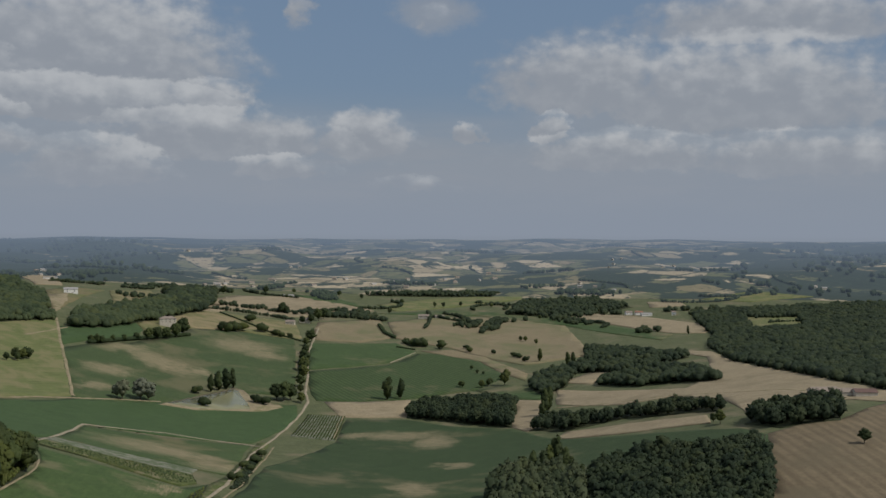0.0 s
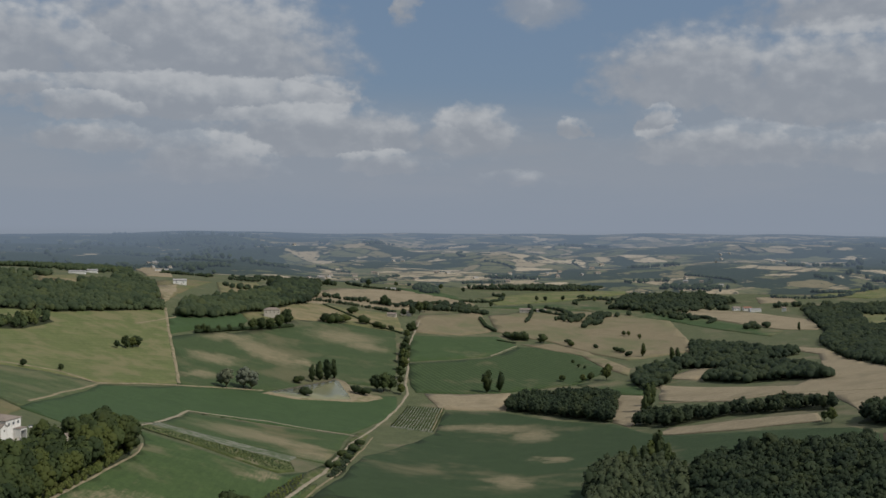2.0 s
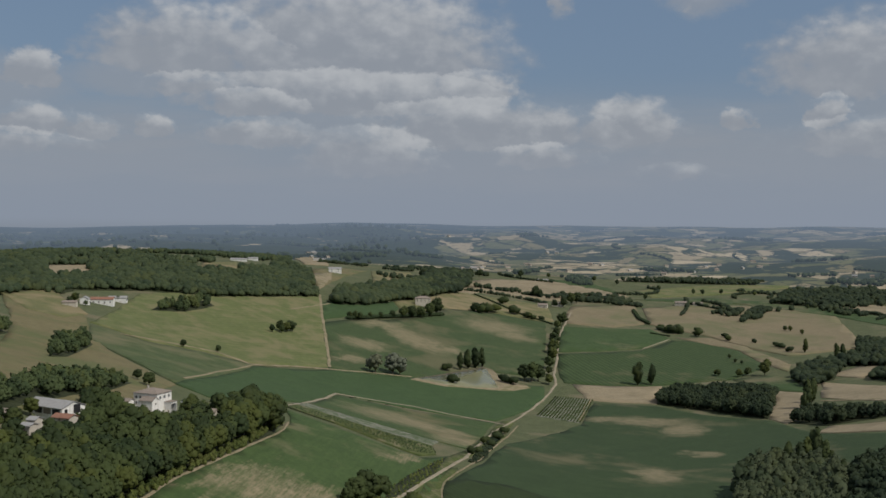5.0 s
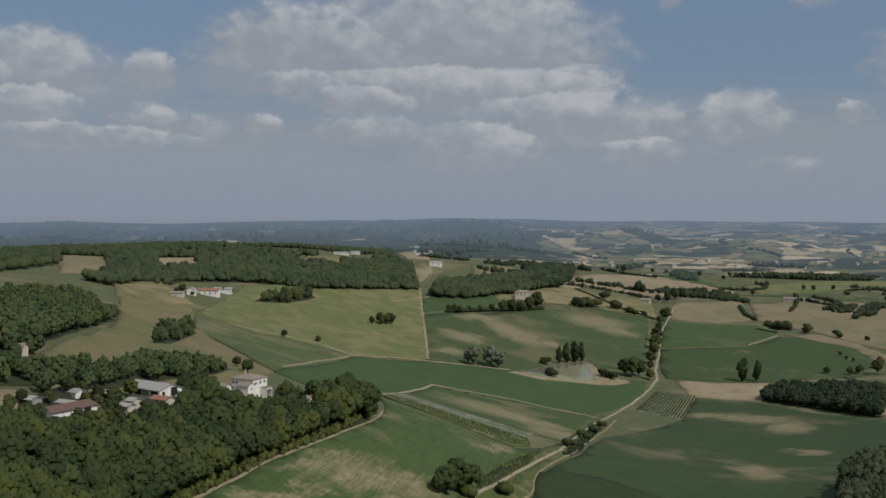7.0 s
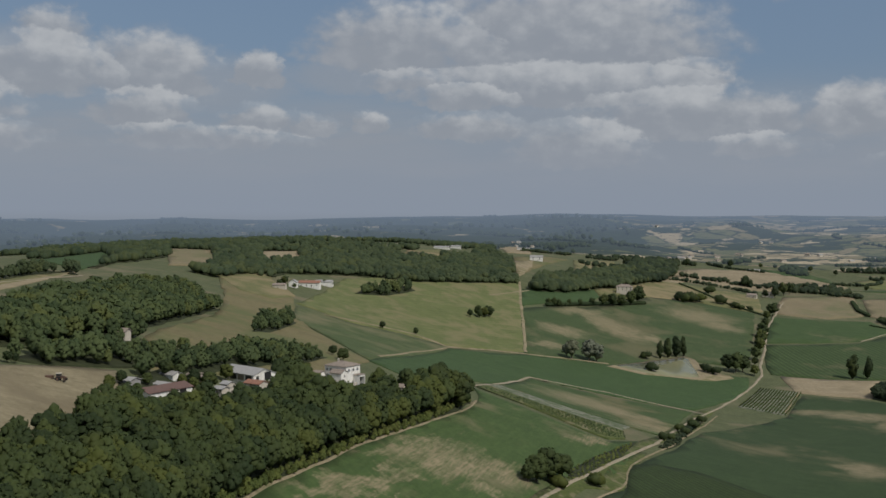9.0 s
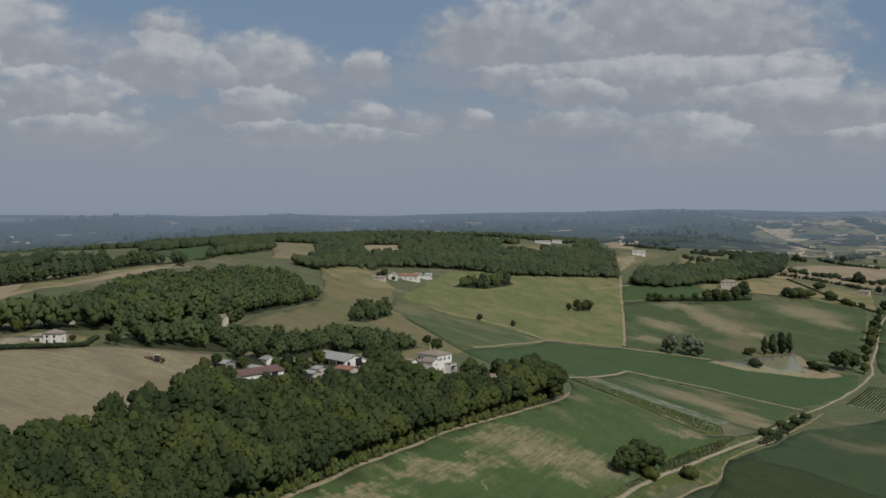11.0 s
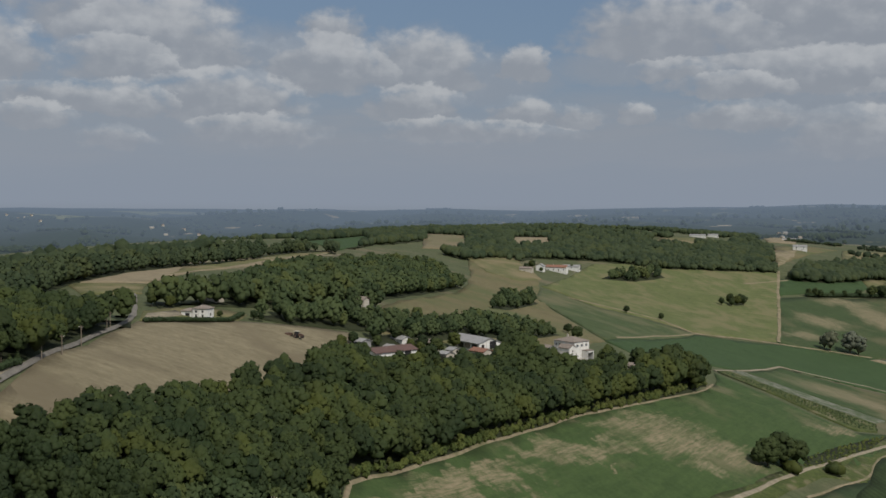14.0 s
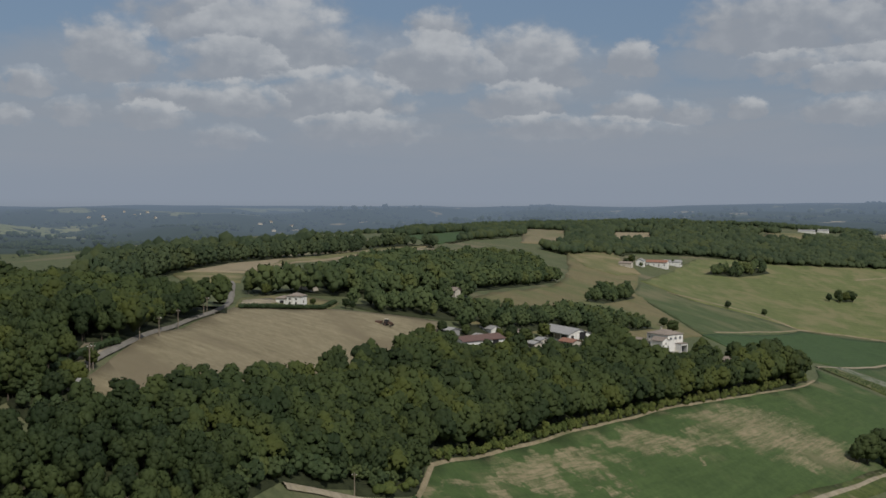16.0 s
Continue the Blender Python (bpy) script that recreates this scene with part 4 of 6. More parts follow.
plot('field', M_CROP_PLAIN, 0.3, 'small green field below a wood', [(-755, 1251), (-746, 1304), (-733, 1424), (-699, 1390), (-684, 1322), (-697, 1233), (-697, 1163)])
plot('field', M_DRYGREEN, 0.3, 'dry green slope under a farmhouse', [(-733, 1424), (-752, 1642), (-763, 1712), (-604, 1766), (-536, 1611), (-542, 1587), (-626, 1557), (-673, 1490), (-685, 1365)])
plot('field', M_CROP_PLAIN, 0.3, 'dark green field beside the pond', [(-455, 578), (-482, 636), (-570, 832), (-557, 954), (-536, 1004), (-486, 1083), (-420, 1158), (-399, 1180), (-379, 1126), (-367, 1028), (-364, 940), (-480, 840), (-434, 704), (-434, 673), (-410, 572)])
plot('field', M_CROP_MID, 0.3, 'green field with brown patches inside a pale track', [(-433, 712), (-473, 829), (-360, 928), (-302, 731), (-324, 728)])
plot('field', M_PALE_STRIP, 0.4, 'pale dried strip of wild grass', [(-428, 683), (-435, 715), (-324, 728), (-312, 689)])
plot('field', M_WEED, 0.45, 'dark weedy strip beside a field', [(-416, 658), (-426, 685), (-314, 698), (-298, 668), (-301, 646)])
plot('field', M_CROP_NEAR, 0.3, 'green field with pale dry streaks', [(-368, 592), (-404, 640), (-297, 638), (-290, 684), (-255, 575), (-247, 510), (-235, 415), (-223, 375), (-188, 298), (-152, 147), (-191, 185), (-211, 203), (-233, 248), (-252, 289), (-292, 390), (-354, 563)])
plot('field', M_CROP_EAST, 0.3, 'wide dark green field with bare patches', [(-207, 375), (-228, 473), (-235, 523), (-241, 559), (-250, 579), (-257, 600), (-262, 623), (-271, 685), (-302, 812), (-300, 1011), (-327, 1142), (-259, 1157), (-130, 1083), (-108, 1045), (-75, 990), (12, 933), (84, 881), (101, 840), (71, 561)])
plot('field', M_PALE_STRIP, 0.35, 'grassy floor of a young vineyard', [(-350, 1017), (-372, 1139), (-332, 1154), (-303, 1017)])
plot('field', M_STUBBLE, 0.3, 'pale stubble field', [(-376, 1218), (-336, 1242), (-281, 1277), (-261, 1170), (-338, 1150)])
plot('field', M_VINE, 0.3, 'dark green vineyard slope in rows', [(-449, 1376), (-418, 1423), (-362, 1500), (-343, 1609), (-292, 1631), (-236, 1567), (-180, 1451), (-210, 1346), (-250, 1316), (-298, 1265), (-387, 1218), (-413, 1273)])
plot('field', M_CROP, 0.3, 'green field above the vineyard', [(-513, 1583), (-398, 1689), (-346, 1618), (-365, 1513), (-453, 1386)])
plot('field', M_FALLOW, 0.3, 'broad fallow brown field', [(-467, 1911), (-410, 2034), (-280, 2085), (-136, 1989), (-86, 1739), (-59, 1638), (-164, 1546), (-222, 1595), (-300, 1679), (-409, 1735)])
plot('field', M_FALLOW, 0.35, 'fallow band on a slope', [(-344, 1637), (-298, 1668), (-232, 1609), (-151, 1471), (-150, 1415), (-185, 1465), (-238, 1577)])
plot('field', M_FALLOW, 0.3, 'fallow brown field by the lane', [(-573, 1809), (-495, 1953), (-416, 1730), (-449, 1657), (-521, 1615)])
plot('field', M_STUBBLE, 0.3, 'pale stubble field on a rise', [(-837, 1928), (-837, 2080), (-751, 2197), (-630, 2139), (-533, 2065), (-543, 2004), (-626, 1833), (-741, 1788), (-779, 1773)])
plot('field', M_CROP, 0.3, 'green field on a rise', [(-768, 2245), (-655, 2224), (-537, 2094), (-624, 2119), (-716, 2170)])
plot('field', M_MEADOW, 0.3, 'pale green valley meadow', [(-556, 2170), (-470, 2330), (-281, 2503), (-262, 2396), (-394, 2202), (-492, 2083)])
plot('field', M_CROP, 0.3, 'green band of crop', [(-514, 2027), (-386, 2157), (-147, 2145), (-131, 2086), (61, 1851), (40, 1779), (-136, 1989), (-316, 2092)])
plot('field', M_STUBBLE, 0.3, 'wide pale wheat stubble field', [(-101, 1328), (-92, 1213), (-16, 1146), (38, 1147), (85, 1070), (98, 949), (132, 970), (182, 979), (229, 957), (245, 1023), (209, 1100), (129, 1432), (110, 1591), (46, 1643), (98, 1521), (92, 1308), (56, 1201), (-18, 1259)])
plot('field', M_STUBBLE, 0.3, 'pale stubble between woods', [(-101, 1382), (-53, 1473), (-32, 1423), (-55, 1347)])
plot('field', M_STUBBLE_ROWS, 0.3, 'brown stubble field with tractor lines', [(98, 842), (122, 863), (163, 879), (215, 961), (306, 1032), (179, 564), (63, 563), (86, 707)])
plot('field', M_STUBBLE, 0.35, 'narrow pale stubble strip', [(-75, 993), (-69, 1026), (2, 1008), (63, 978), (64, 933), (-13, 961)])
plot('field', M_STUBBLE, 0.35, 'pale stubble corner beside a wood', [(-131, 1094), (-149, 1275), (-111, 1251), (-97, 1114), (-109, 1055)])
plot('field', M_CROP, 0.3, 'green corner field', [(-210, 1346), (-171, 1392), (-118, 1336), (-114, 1261), (-149, 1275)])
plot('field', M_STUBBLE, 0.3, 'pale stubble field beside houses', [(-145, 2128), (-102, 2175), (25, 2111), (141, 1969), (118, 1851), (61, 1867)])
plot('field', M_MEADOW, 0.3, 'pale green field before a forest', [(142, 2430), (273, 2609), (398, 2489), (248, 2373)])
plot('field', M_STUBBLE, 0.3, 'pale field in the valley', [(21, 2375), (91, 2397), (105, 2301), (27, 2272)])
plot('field', M_DRY, 0.3, 'brown field on the left ridge', [(-953, 1542), (-1008, 1713), (-966, 1756), (-828, 1384), (-841, 1375)])
plot('field', M_DRYGREEN, 0.3, 'dry clearing in a wood', [(-924, 1722), (-940, 1897), (-841, 1723), (-847, 1588)])
plot('field', M_STUBBLE_PLATEAU, 0.3, 'wide pale wheat stubble field on the plateau', [(-197, 99), (-205, 100), (-215, 106), (-232, 117), (-259, 136), (-326, 183), (-340, 235), (-342, 287), (-325, 282), (-288, 250), (-248, 190), (-226, 157), (-202, 126), (-187, 107)])
plot('field', M_DRYGREEN, 0.35, 'villa garden of dry grass', [(-325, 183), (-351, 196), (-361, 213), (-362, 237), (-354, 246), (-340, 233)])
plot('field', M_TRACK, 0.45, 'pale gravel forecourt of the villa', [(-334, 189), (-344, 195), (-353, 212), (-346, 214), (-337, 202)])
plot('field', M_STUBBLE, 0.3, 'pale field along a ridge', [(-523, 203), (-566, 274), (-692, 444), (-769, 528), (-789, 565), (-632, 406), (-541, 309), (-457, 241), (-482, 211)])
plot('field', M_DRYGREEN, 0.35, 'green brown strip of fallow', [(-474, 208), (-453, 240), (-408, 219), (-412, 195)])
plot('field', M_FALLOW, 0.3, 'fallow field among woods', [(-2455, 1970), (-2428, 2059), (-1062, 960), (-1019, 886)])
plot('field', M_DRYGREEN, 0.3, 'pale field among woods', [(-926, 622), (-2645, 1795), (-2637, 1875), (-1013, 765), (-905, 646)])
plot('field', M_STUBBLE, 0.3, 'small pale field by a barn', [(-754, 1633), (-836, 2025), (-739, 1803), (-716, 1612)])
plot('field', M_MAIZE, 0.5, 'dark green maize in rows beside a lane', [(-238, 549), (-252, 582), (-260, 604), (-256, 627), (-234, 646), (-201, 644), (-167, 636), (-139, 528), (-176, 468), (-214, 485)])
plot('field', M_MEADOW, 0.5, 'light green glade in a forest', [(203, 2093), (304, 2083), (288, 1883), (197, 1875)])
plot('pond', M_WATER, 0.55, 'muddy green farm pond', [(-504, 1052), (-495, 1111), (-489, 1155), (-485, 1192), (-478, 1192), (-434, 1119), (-450, 1086), (-477, 1065)])
plot('field', M_EARTH, 0.4, 'pale dry pond bank', [(-506, 1036), (-499, 1113), (-492, 1163), (-488, 1200), (-473, 1199), (-441, 1159), (-419, 1166), (-408, 1155), (-416, 1120), (-472, 1054)])
plot('field', M_WEED, 0.33, 'weedy verge between lane and field', [(-201, 335), (-203, 326), (-224, 375), (-235, 416), (-264, 535), (-282, 628), (-304, 741), (-361, 948), (-354, 967), (-305, 799), (-284, 680), (-268, 599), (-245, 519), (-228, 430)])
plot('field', M_WEED, 0.3, 'weedy corner beside a fork', [(-248, 506), (-274, 638), (-272, 647), (-253, 585), (-238, 546)])
plot('field', M_TRACK, 0.45, 'pale gravel forecourt beside a road', [(-218, 99), (-231, 105), (-235, 114), (-225, 109)])
plot('field', M_DRYGREEN, 0.36, 'olive green end of a long field', [(-517, 283), (-575, 341), (-675, 435), (-802, 580), (-722, 460), (-611, 341)])

plot('field', M_FALLOW, 0.55, 'brown fallow clearing in a plateau forest', [(-1151, 957), (-1082, 978), (-921, 844), (-916, 772)])
plot('field', M_STUBBLE, 0.55, 'narrow pale clearing in a plateau forest', [(-1050, 1036), (-1033, 1097), (-934, 1001), (-935, 930)])
plot('field', M_CROP_PLAIN, 0.55, 'green field between woods on a ridge', [(-933, 617), (-1138, 844), (-967, 735), (-829, 602)])
plot('field', M_DRYGREEN, 0.55, 'dry grass clearing in a wood', [(-962, 1765), (-969, 1947), (-821, 1663), (-823, 1527)])
plot('field', M_EARTH, 0.55, 'bare pale earth at the top of a meadow lane', [(-904, 1452), (-925, 1561), (-859, 1452), (-806, 1330)])
plot('field', M_STUBBLE, 0.55, 'pale field beside halls on a ridge', [(-1535, 2369), (-1405, 2318), (-1036, 1733), (-1034, 1641)])
plot('field', M_DRYGREEN, 0.55, 'dry patch of grass in a ridge wood', [(-1007, 1310), (-1020, 1417), (-926, 1294), (-929, 1218)])
plot('field', M_DRY, 0.55, 'brown gap in a ridge wood', [(-997, 1270), (-979, 1374), (-918, 1290), (-940, 1205)])

# ---- tracks and roads ----
strip('track', M_TRACK, 0.6, 3.0, 'pale gravel farm lane', [(-186, 269), (-212, 348), (-235, 436), (-246, 480), (-255, 525), (-264, 578), (-273, 625), (-284, 684), (-309, 772), (-337, 870), (-349, 932), (-365, 1032), (-381, 1144), (-393, 1204), (-412, 1253), (-437, 1336), (-466, 1426), (-492, 1510), (-511, 1587), (-550, 1745)])
strip('track', M_TRACK, 0.58, 3.0, 'pale dirt field track', [(-431, 703), (-480, 837), (-434, 900), (-365, 928), (-350, 928)])
strip('track', M_TRACK, 0.58, 3.0, 'pale dirt field track', [(-415, 654), (-429, 697)])
strip('track', M_EARTH, 0.6, 1.5, 'pale worn path beside a field', [(-230, 477), (-237, 527), (-241, 551), (-245, 565), (-251, 578), (-260, 601), (-266, 630), (-278, 699), (-315, 839), (-340, 937)])
strip('track', M_EARTH, 0.62, 4.0, 'dirt lane up a meadow edge', [(-564, 963), (-638, 1076), (-706, 1177), (-785, 1297)])
strip('track', M_EARTH, 0.62, 4.5, 'dirt farm track across fields', [(-668, 760), (-647, 796), (-618, 839), (-576, 839), (-572, 912), (-558, 957), (-538, 1006), (-511, 1050)])
strip('track', M_EARTH, 0.62, 3.0, 'dirt farm track across fields', [(-479, 620), (-533, 730), (-575, 839)])
strip('track', M_EARTH, 0.6, 1.7, 'dry earth margin along the wood', [(-190, 185), (-210, 202), (-217, 214), (-233, 248), (-252, 289), (-292, 390), (-325, 484), (-354, 563), (-370, 592)])
strip('road', M_ASPHALT, 0.6, 2.4, 'narrow pale country road', [(-202, 94), (-219, 105), (-234, 116), (-247, 125), (-281, 148), (-324, 179), (-340, 188), (-374, 203), (-408, 216)])
strip('track', M_TRACK, 0.6, 2.2, 'pale gravel lane below the wood', [(-173, 137), (-176, 147), (-179, 161), (-187, 187)])
strip('track', M_EARTH, 0.62, 4.0, 'pale field edge', [(-91, 1193), (-16, 1168), (38, 1156), (99, 1100), (145, 1073), (171, 1030)])
strip('track', M_TRACK, 0.62, 3.0, 'pale track over a vineyard', [(-365, 1513), (-349, 1617)])
strip('track', M_EARTH, 0.62, 3.5, 'pale worn headland', [(-307, 1029), (-326, 1106), (-334, 1157)])
strip('track', M_EARTH, 0.62, 2.0, 'pale field edge below a wood', [(-751, 1297), (-731, 1337), (-730, 1422)])
strip('track', M_EARTH, 0.62, 3.0, 'pale edge of a copse', [(-742, 1155), (-744, 1199), (-747, 1262)])
strip('track', M_TRACK, 0.6, 2.0, 'pale dirt track across a far field', [(-565, 249), (-619, 343), (-683, 433), (-770, 563)])

# ---- woods ----
CLEARINGS.append((-368, 458, 5, 8.3, 7.3))
SIGHTS.append((-368, 458, 0.68, -0.74, 20, 105.6))
CLEARINGS.append((-309, 287, 3, 5.8, 11.8))
SIGHTS.append((-309, 287, 0.79, -0.61, 8, 127.8))
CLEARINGS.append((-343, 364, -4, 12.8, 7.3))
SIGHTS.append((-343, 364, 0.74, -0.67, 16, 124.1))
CLEARINGS.append((-325, 352, 5, 5.3, 3.8))
SIGHTS.append((-325, 352, 0.74, -0.68, 7, 121.8))
CLEARINGS.append((-316, 324, 5, 3.3, 3.3))
SIGHTS.append((-316, 324, 0.76, -0.65, 5, 122.8))
CLEARINGS.append((-322, 333, 5, 2.8, 3.3))
SIGHTS.append((-322, 333, 0.75, -0.66, 4, 123.3))
CLEARINGS.append((-328, 285, 10, 4.8, 3.8))
SIGHTS.append((-328, 285, 0.81, -0.59, 7, 130.8))
CLEARINGS.append((-338, 315, 5, 4.8, 3.3))
SIGHTS.append((-338, 315, 0.79, -0.62, 7, 127.8))
CLEARINGS.append((-324, 301, 5, 5.3, 3.3))
SIGHTS.append((-324, 301, 0.79, -0.61, 7, 127.3))
CLEARINGS.append((-341, 332, 5, 5.8, 3.8))
SIGHTS.append((-341, 332, 0.77, -0.64, 8, 125.8))
CLEARINGS.append((-377, 448, 5, 3.3, 3.3))
SIGHTS.append((-377, 448, 0.69, -0.72, 5, 109.9))
CLEARINGS.append((-370, 511, 20, 3.3, 2.8))
SIGHTS.append((-370, 511, 0.64, -0.77, 5, 93.8))
CLEARINGS.append((-195, 94, 40, 2.8, 2.5))
CLEARINGS.append((-384, 243, 30, 5.8, 3.8))
CLEARINGS.append((-401, 335, 20, 4.3, 3.3))
CLEARINGS.append((-340, 220, 40, 5.3, 5.3))
CLEARINGS.append((-320, 253, 0, 3.3, 3.3))
wood('wood', 'near', 4.2, (230, 10.0, 620, 19.5), 'dense green oak wood on a slope', [(-369, 585), (-330, 490), (-295, 394), (-255, 291), (-235, 250), (-220, 216), (-212, 202), (-197, 190), (-183, 157), (-174, 136), (-166, 125), (-139, 113), (-146, 58), (-185, 63), (-170, 74), (-171, 80), (-177, 92), (-188, 108), (-202, 126), (-225, 156), (-253, 193), (-285, 243), (-300, 269), (-296, 274), (-319, 344), (-345, 388), (-360, 425), (-354, 436), (-368, 510), (-392, 586)])
wood('wood', 'near', 4.6, (230, 10.0, 620, 13), 'green oak wood beside a road', [(-401, 82), (-372, 109), (-344, 144), (-311, 175), (-335, 184), (-270, 141), (-244, 123), (-238, 115), (-234, 106), (-218, 98), (-212, 99), (-203, 93), (-190, 79), (-178, 59)])
wood('wood', 'mid', 6.4, 13, 'rounded green oak wood on a rise', [(-376, 213), (-356, 206), (-401, 259), (-560, 407), (-700, 558), (-700, 620), (-613, 578), (-616, 583), (-497, 439), (-403, 332), (-384, 293), (-373, 263), (-369, 237)])
wood('wood', 'mid', 8, 10, 'belt of oaks behind a stubble field', [(-350, 247), (-368, 283), (-375, 312), (-398, 387), (-362, 365), (-361, 350), (-348, 294), (-341, 261)])
wood('wood', 'mid', 8, 10, 'trees behind a hamlet', [(-327, 279), (-396, 393), (-441, 487), (-437, 520), (-398, 446), (-370, 379), (-322, 294), (-313, 270)])
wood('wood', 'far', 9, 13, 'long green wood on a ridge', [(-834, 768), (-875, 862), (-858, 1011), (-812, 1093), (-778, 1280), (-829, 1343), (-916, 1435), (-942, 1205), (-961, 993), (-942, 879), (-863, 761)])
wood('wood', 'mid', 9, 13, 'rounded oak copse in a meadow', [(-772, 923), (-789, 954), (-800, 1055), (-778, 1044), (-762, 974)])
wood('wood', 'far', 9, 18, 'green wood round a clearing', [(-743, 1269), (-776, 1330), (-798, 1469), (-817, 1684), (-911, 2079), (-787, 1844), (-735, 1584), (-728, 1490), (-727, 1329)])
wood('wood', 'mid', 9, 11, 'oak clump on a brown slope', [(-504, 515), (-565, 580), (-622, 660), (-599, 655), (-570, 616), (-514, 543)])
wood('wood', 'mid', 9, 12, 'trees below a wood', [(-382, 311), (-418, 343), (-424, 364), (-392, 337)])
wood('wood', 'mid', 7, 15, 'dense dark poplar plantation', [(-262, 1170), (-270, 1230), (-185, 1275), (-143, 1235), (-131, 1094), (-205, 1149)])
wood('wood', 'mid', 9, 13, 'belt of dark mixed trees in stubble', [(-106, 1063), (-97, 1114), (-15, 1074), (41, 1056), (80, 1013), (77, 990), (-15, 1048), (-70, 1029)])
wood('wood', 'mid', 9, 15, 'dark oak copse beside a farm', [(90, 900), (103, 934), (170, 939), (162, 872), (113, 863)])
wood('wood', 'mid', 7, 15, 'dark oak wood beside a crop field', [(-34, 794), (-11, 816), (89, 805), (93, 765), (71, 561), (-23, 590)])
wood('wood', 'poplar', 6.2, 23, 'tall grey green poplar and willow clump', [(-103, 739), (-95, 775), (-76, 806), (-58, 787), (-38, 749), (-34, 685), (-46, 594), (-89, 640)])
wood('wood', 'far', 10, 15, 'dark oak wood in stubble fields', [(-47, 1332), (-40, 1365), (17, 1436), (77, 1362), (90, 1229), (58, 1255), (2, 1279)])
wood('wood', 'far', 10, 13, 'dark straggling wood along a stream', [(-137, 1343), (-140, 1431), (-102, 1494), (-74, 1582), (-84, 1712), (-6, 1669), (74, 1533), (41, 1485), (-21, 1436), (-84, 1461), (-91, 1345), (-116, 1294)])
wood('wood', 'tiny', 10, 12, 'large dark forest in the valley', [(105, 2167), (234, 2231), (522, 2344), (728, 2390), (296, 969), (232, 1040), (201, 1113), (129, 1432), (110, 1647), (128, 1783)])
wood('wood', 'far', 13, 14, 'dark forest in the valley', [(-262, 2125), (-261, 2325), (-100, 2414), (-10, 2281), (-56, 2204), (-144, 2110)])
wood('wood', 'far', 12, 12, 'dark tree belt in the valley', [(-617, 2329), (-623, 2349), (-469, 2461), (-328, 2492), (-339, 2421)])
wood('wood', 'far', 11, 12, 'green wood on the left ridge', [(-796, 1185), (-818, 1338), (-892, 1450), (-984, 1527), (-978, 1456)])
wood('wood', 'mid', 8.5, 12, 'dark forest on a long ridge', [(-520, 181), (-570, 239), (-619, 354), (-753, 506), (-811, 579), (-771, 560), (-821, 546), (-611, 359), (-535, 262), (-461, 204), (-354, 140)])
wood('wood', 'tiny', 11, 11, 'wide green forest on the plateau', [(-952, 672), (-821, 589), (-919, 700), (-1015, 854), (-963, 878), (-871, 810), (-852, 871), (-897, 970), (-897, 1041), (-836, 1155), (-805, 1314), (-944, 1520), (-945, 1292), (-978, 1269), (-1028, 1144), (-1091, 984), (-2763, 1894), (-965, 630)])
wood('shrubs', 'mid', 2.6, 3.6, 'yellow green shrubs along a wood edge', [(-214, 203), (-239, 252), (-258, 294), (-300, 399), (-336, 497), (-376, 591), (-364, 577), (-326, 486), (-292, 390), (-252, 289), (-233, 248), (-211, 203)])
wood('shrubs', 'mid', 3.4, 6.0, 'green thicket under a wood edge', [(-157, 110), (-162, 123), (-174, 136), (-178, 148), (-184, 164), (-197, 190), (-214, 202), (-202, 166), (-180, 128), (-170, 117)])
wood('shrubs', 'far', 4, 4.5, 'yellow green shrubs below a wood', [(-186, 165), (-191, 178), (-197, 190), (-193, 188), (-185, 173), (-181, 162)])
wood('shrubs', 'far', 2.6, 1.3, 'green low weeds in a strip', [(-412, 654), (-422, 678), (-311, 693), (-300, 673), (-303, 653)])
wood('shrubs', 'far', 3.2, 1.7, 'yellow green weeds on a lane verge', [(-256, 516), (-266, 535), (-285, 631), (-291, 669), (-272, 612), (-254, 522)])
wood('shrubs', 'far', 3.2, 2.6, 'dark green shrubs along a lane', [(-279, 679), (-303, 767), (-337, 883), (-327, 867), (-281, 719), (-274, 681)])
wood('wood', 'far', 9, 19, 'tall dark trees at the end of a wood', [(-744, 1571), (-743, 1691), (-806, 1881), (-876, 2047), (-938, 2058), (-897, 1870)])
wood('shrubs', 'mid', 6, 6.5, 'yellow green young trees below a farmhouse', [(-337, 370), (-356, 433), (-366, 498), (-345, 472), (-337, 413), (-320, 357)])
wood('wood', 'mid', 6.0, 4.5, 'green garden trees beside a road', [(-189, 79), (-196, 85), (-201, 93), (-202, 97), (-196, 98), (-186, 94), (-178, 82)])
wood('wood', 'far', 13, 12, 'dark forest behind a long ridge', [(-608, 198), (-683, 276), (-726, 360), (-785, 443), (-767, 434), (-642, 325), (-567, 256), (-516, 206), (-463, 157)])
wood('wood', 'mid', 9, 12, 'dark trees on a ridge', [(-688, 396), (-765, 478), (-681, 433), (-619, 363)])

# ---- single trees and bushes ----
trees('oak', 'broad dark green oak at a field edge', [(-257, 485, 15.1), (-257, 497, 17.3), (-257, 511, 14.5), (-258, 478, 10.2)])
trees('bush', 'round green bush beside a lane', [(-247, 530, 7.1), (-251, 498, 6.2)])
trees('bush', 'green bush on a track verge', [(-292, 714, 5.9), (-308, 782, 6.4), (-315, 823, 7.7), (-327, 871, 7.1), (-300, 774, 5.5), (-290, 725, 5.1)])
trees('oak', 'lone oak in a meadow', [(-629, 803, 7.8), (-618, 842, 6.8)])
trees('oak', 'green tree in a meadow', [(-678, 1038, 13.5), (-675, 1055, 13.6), (-678, 1022, 9.3)])
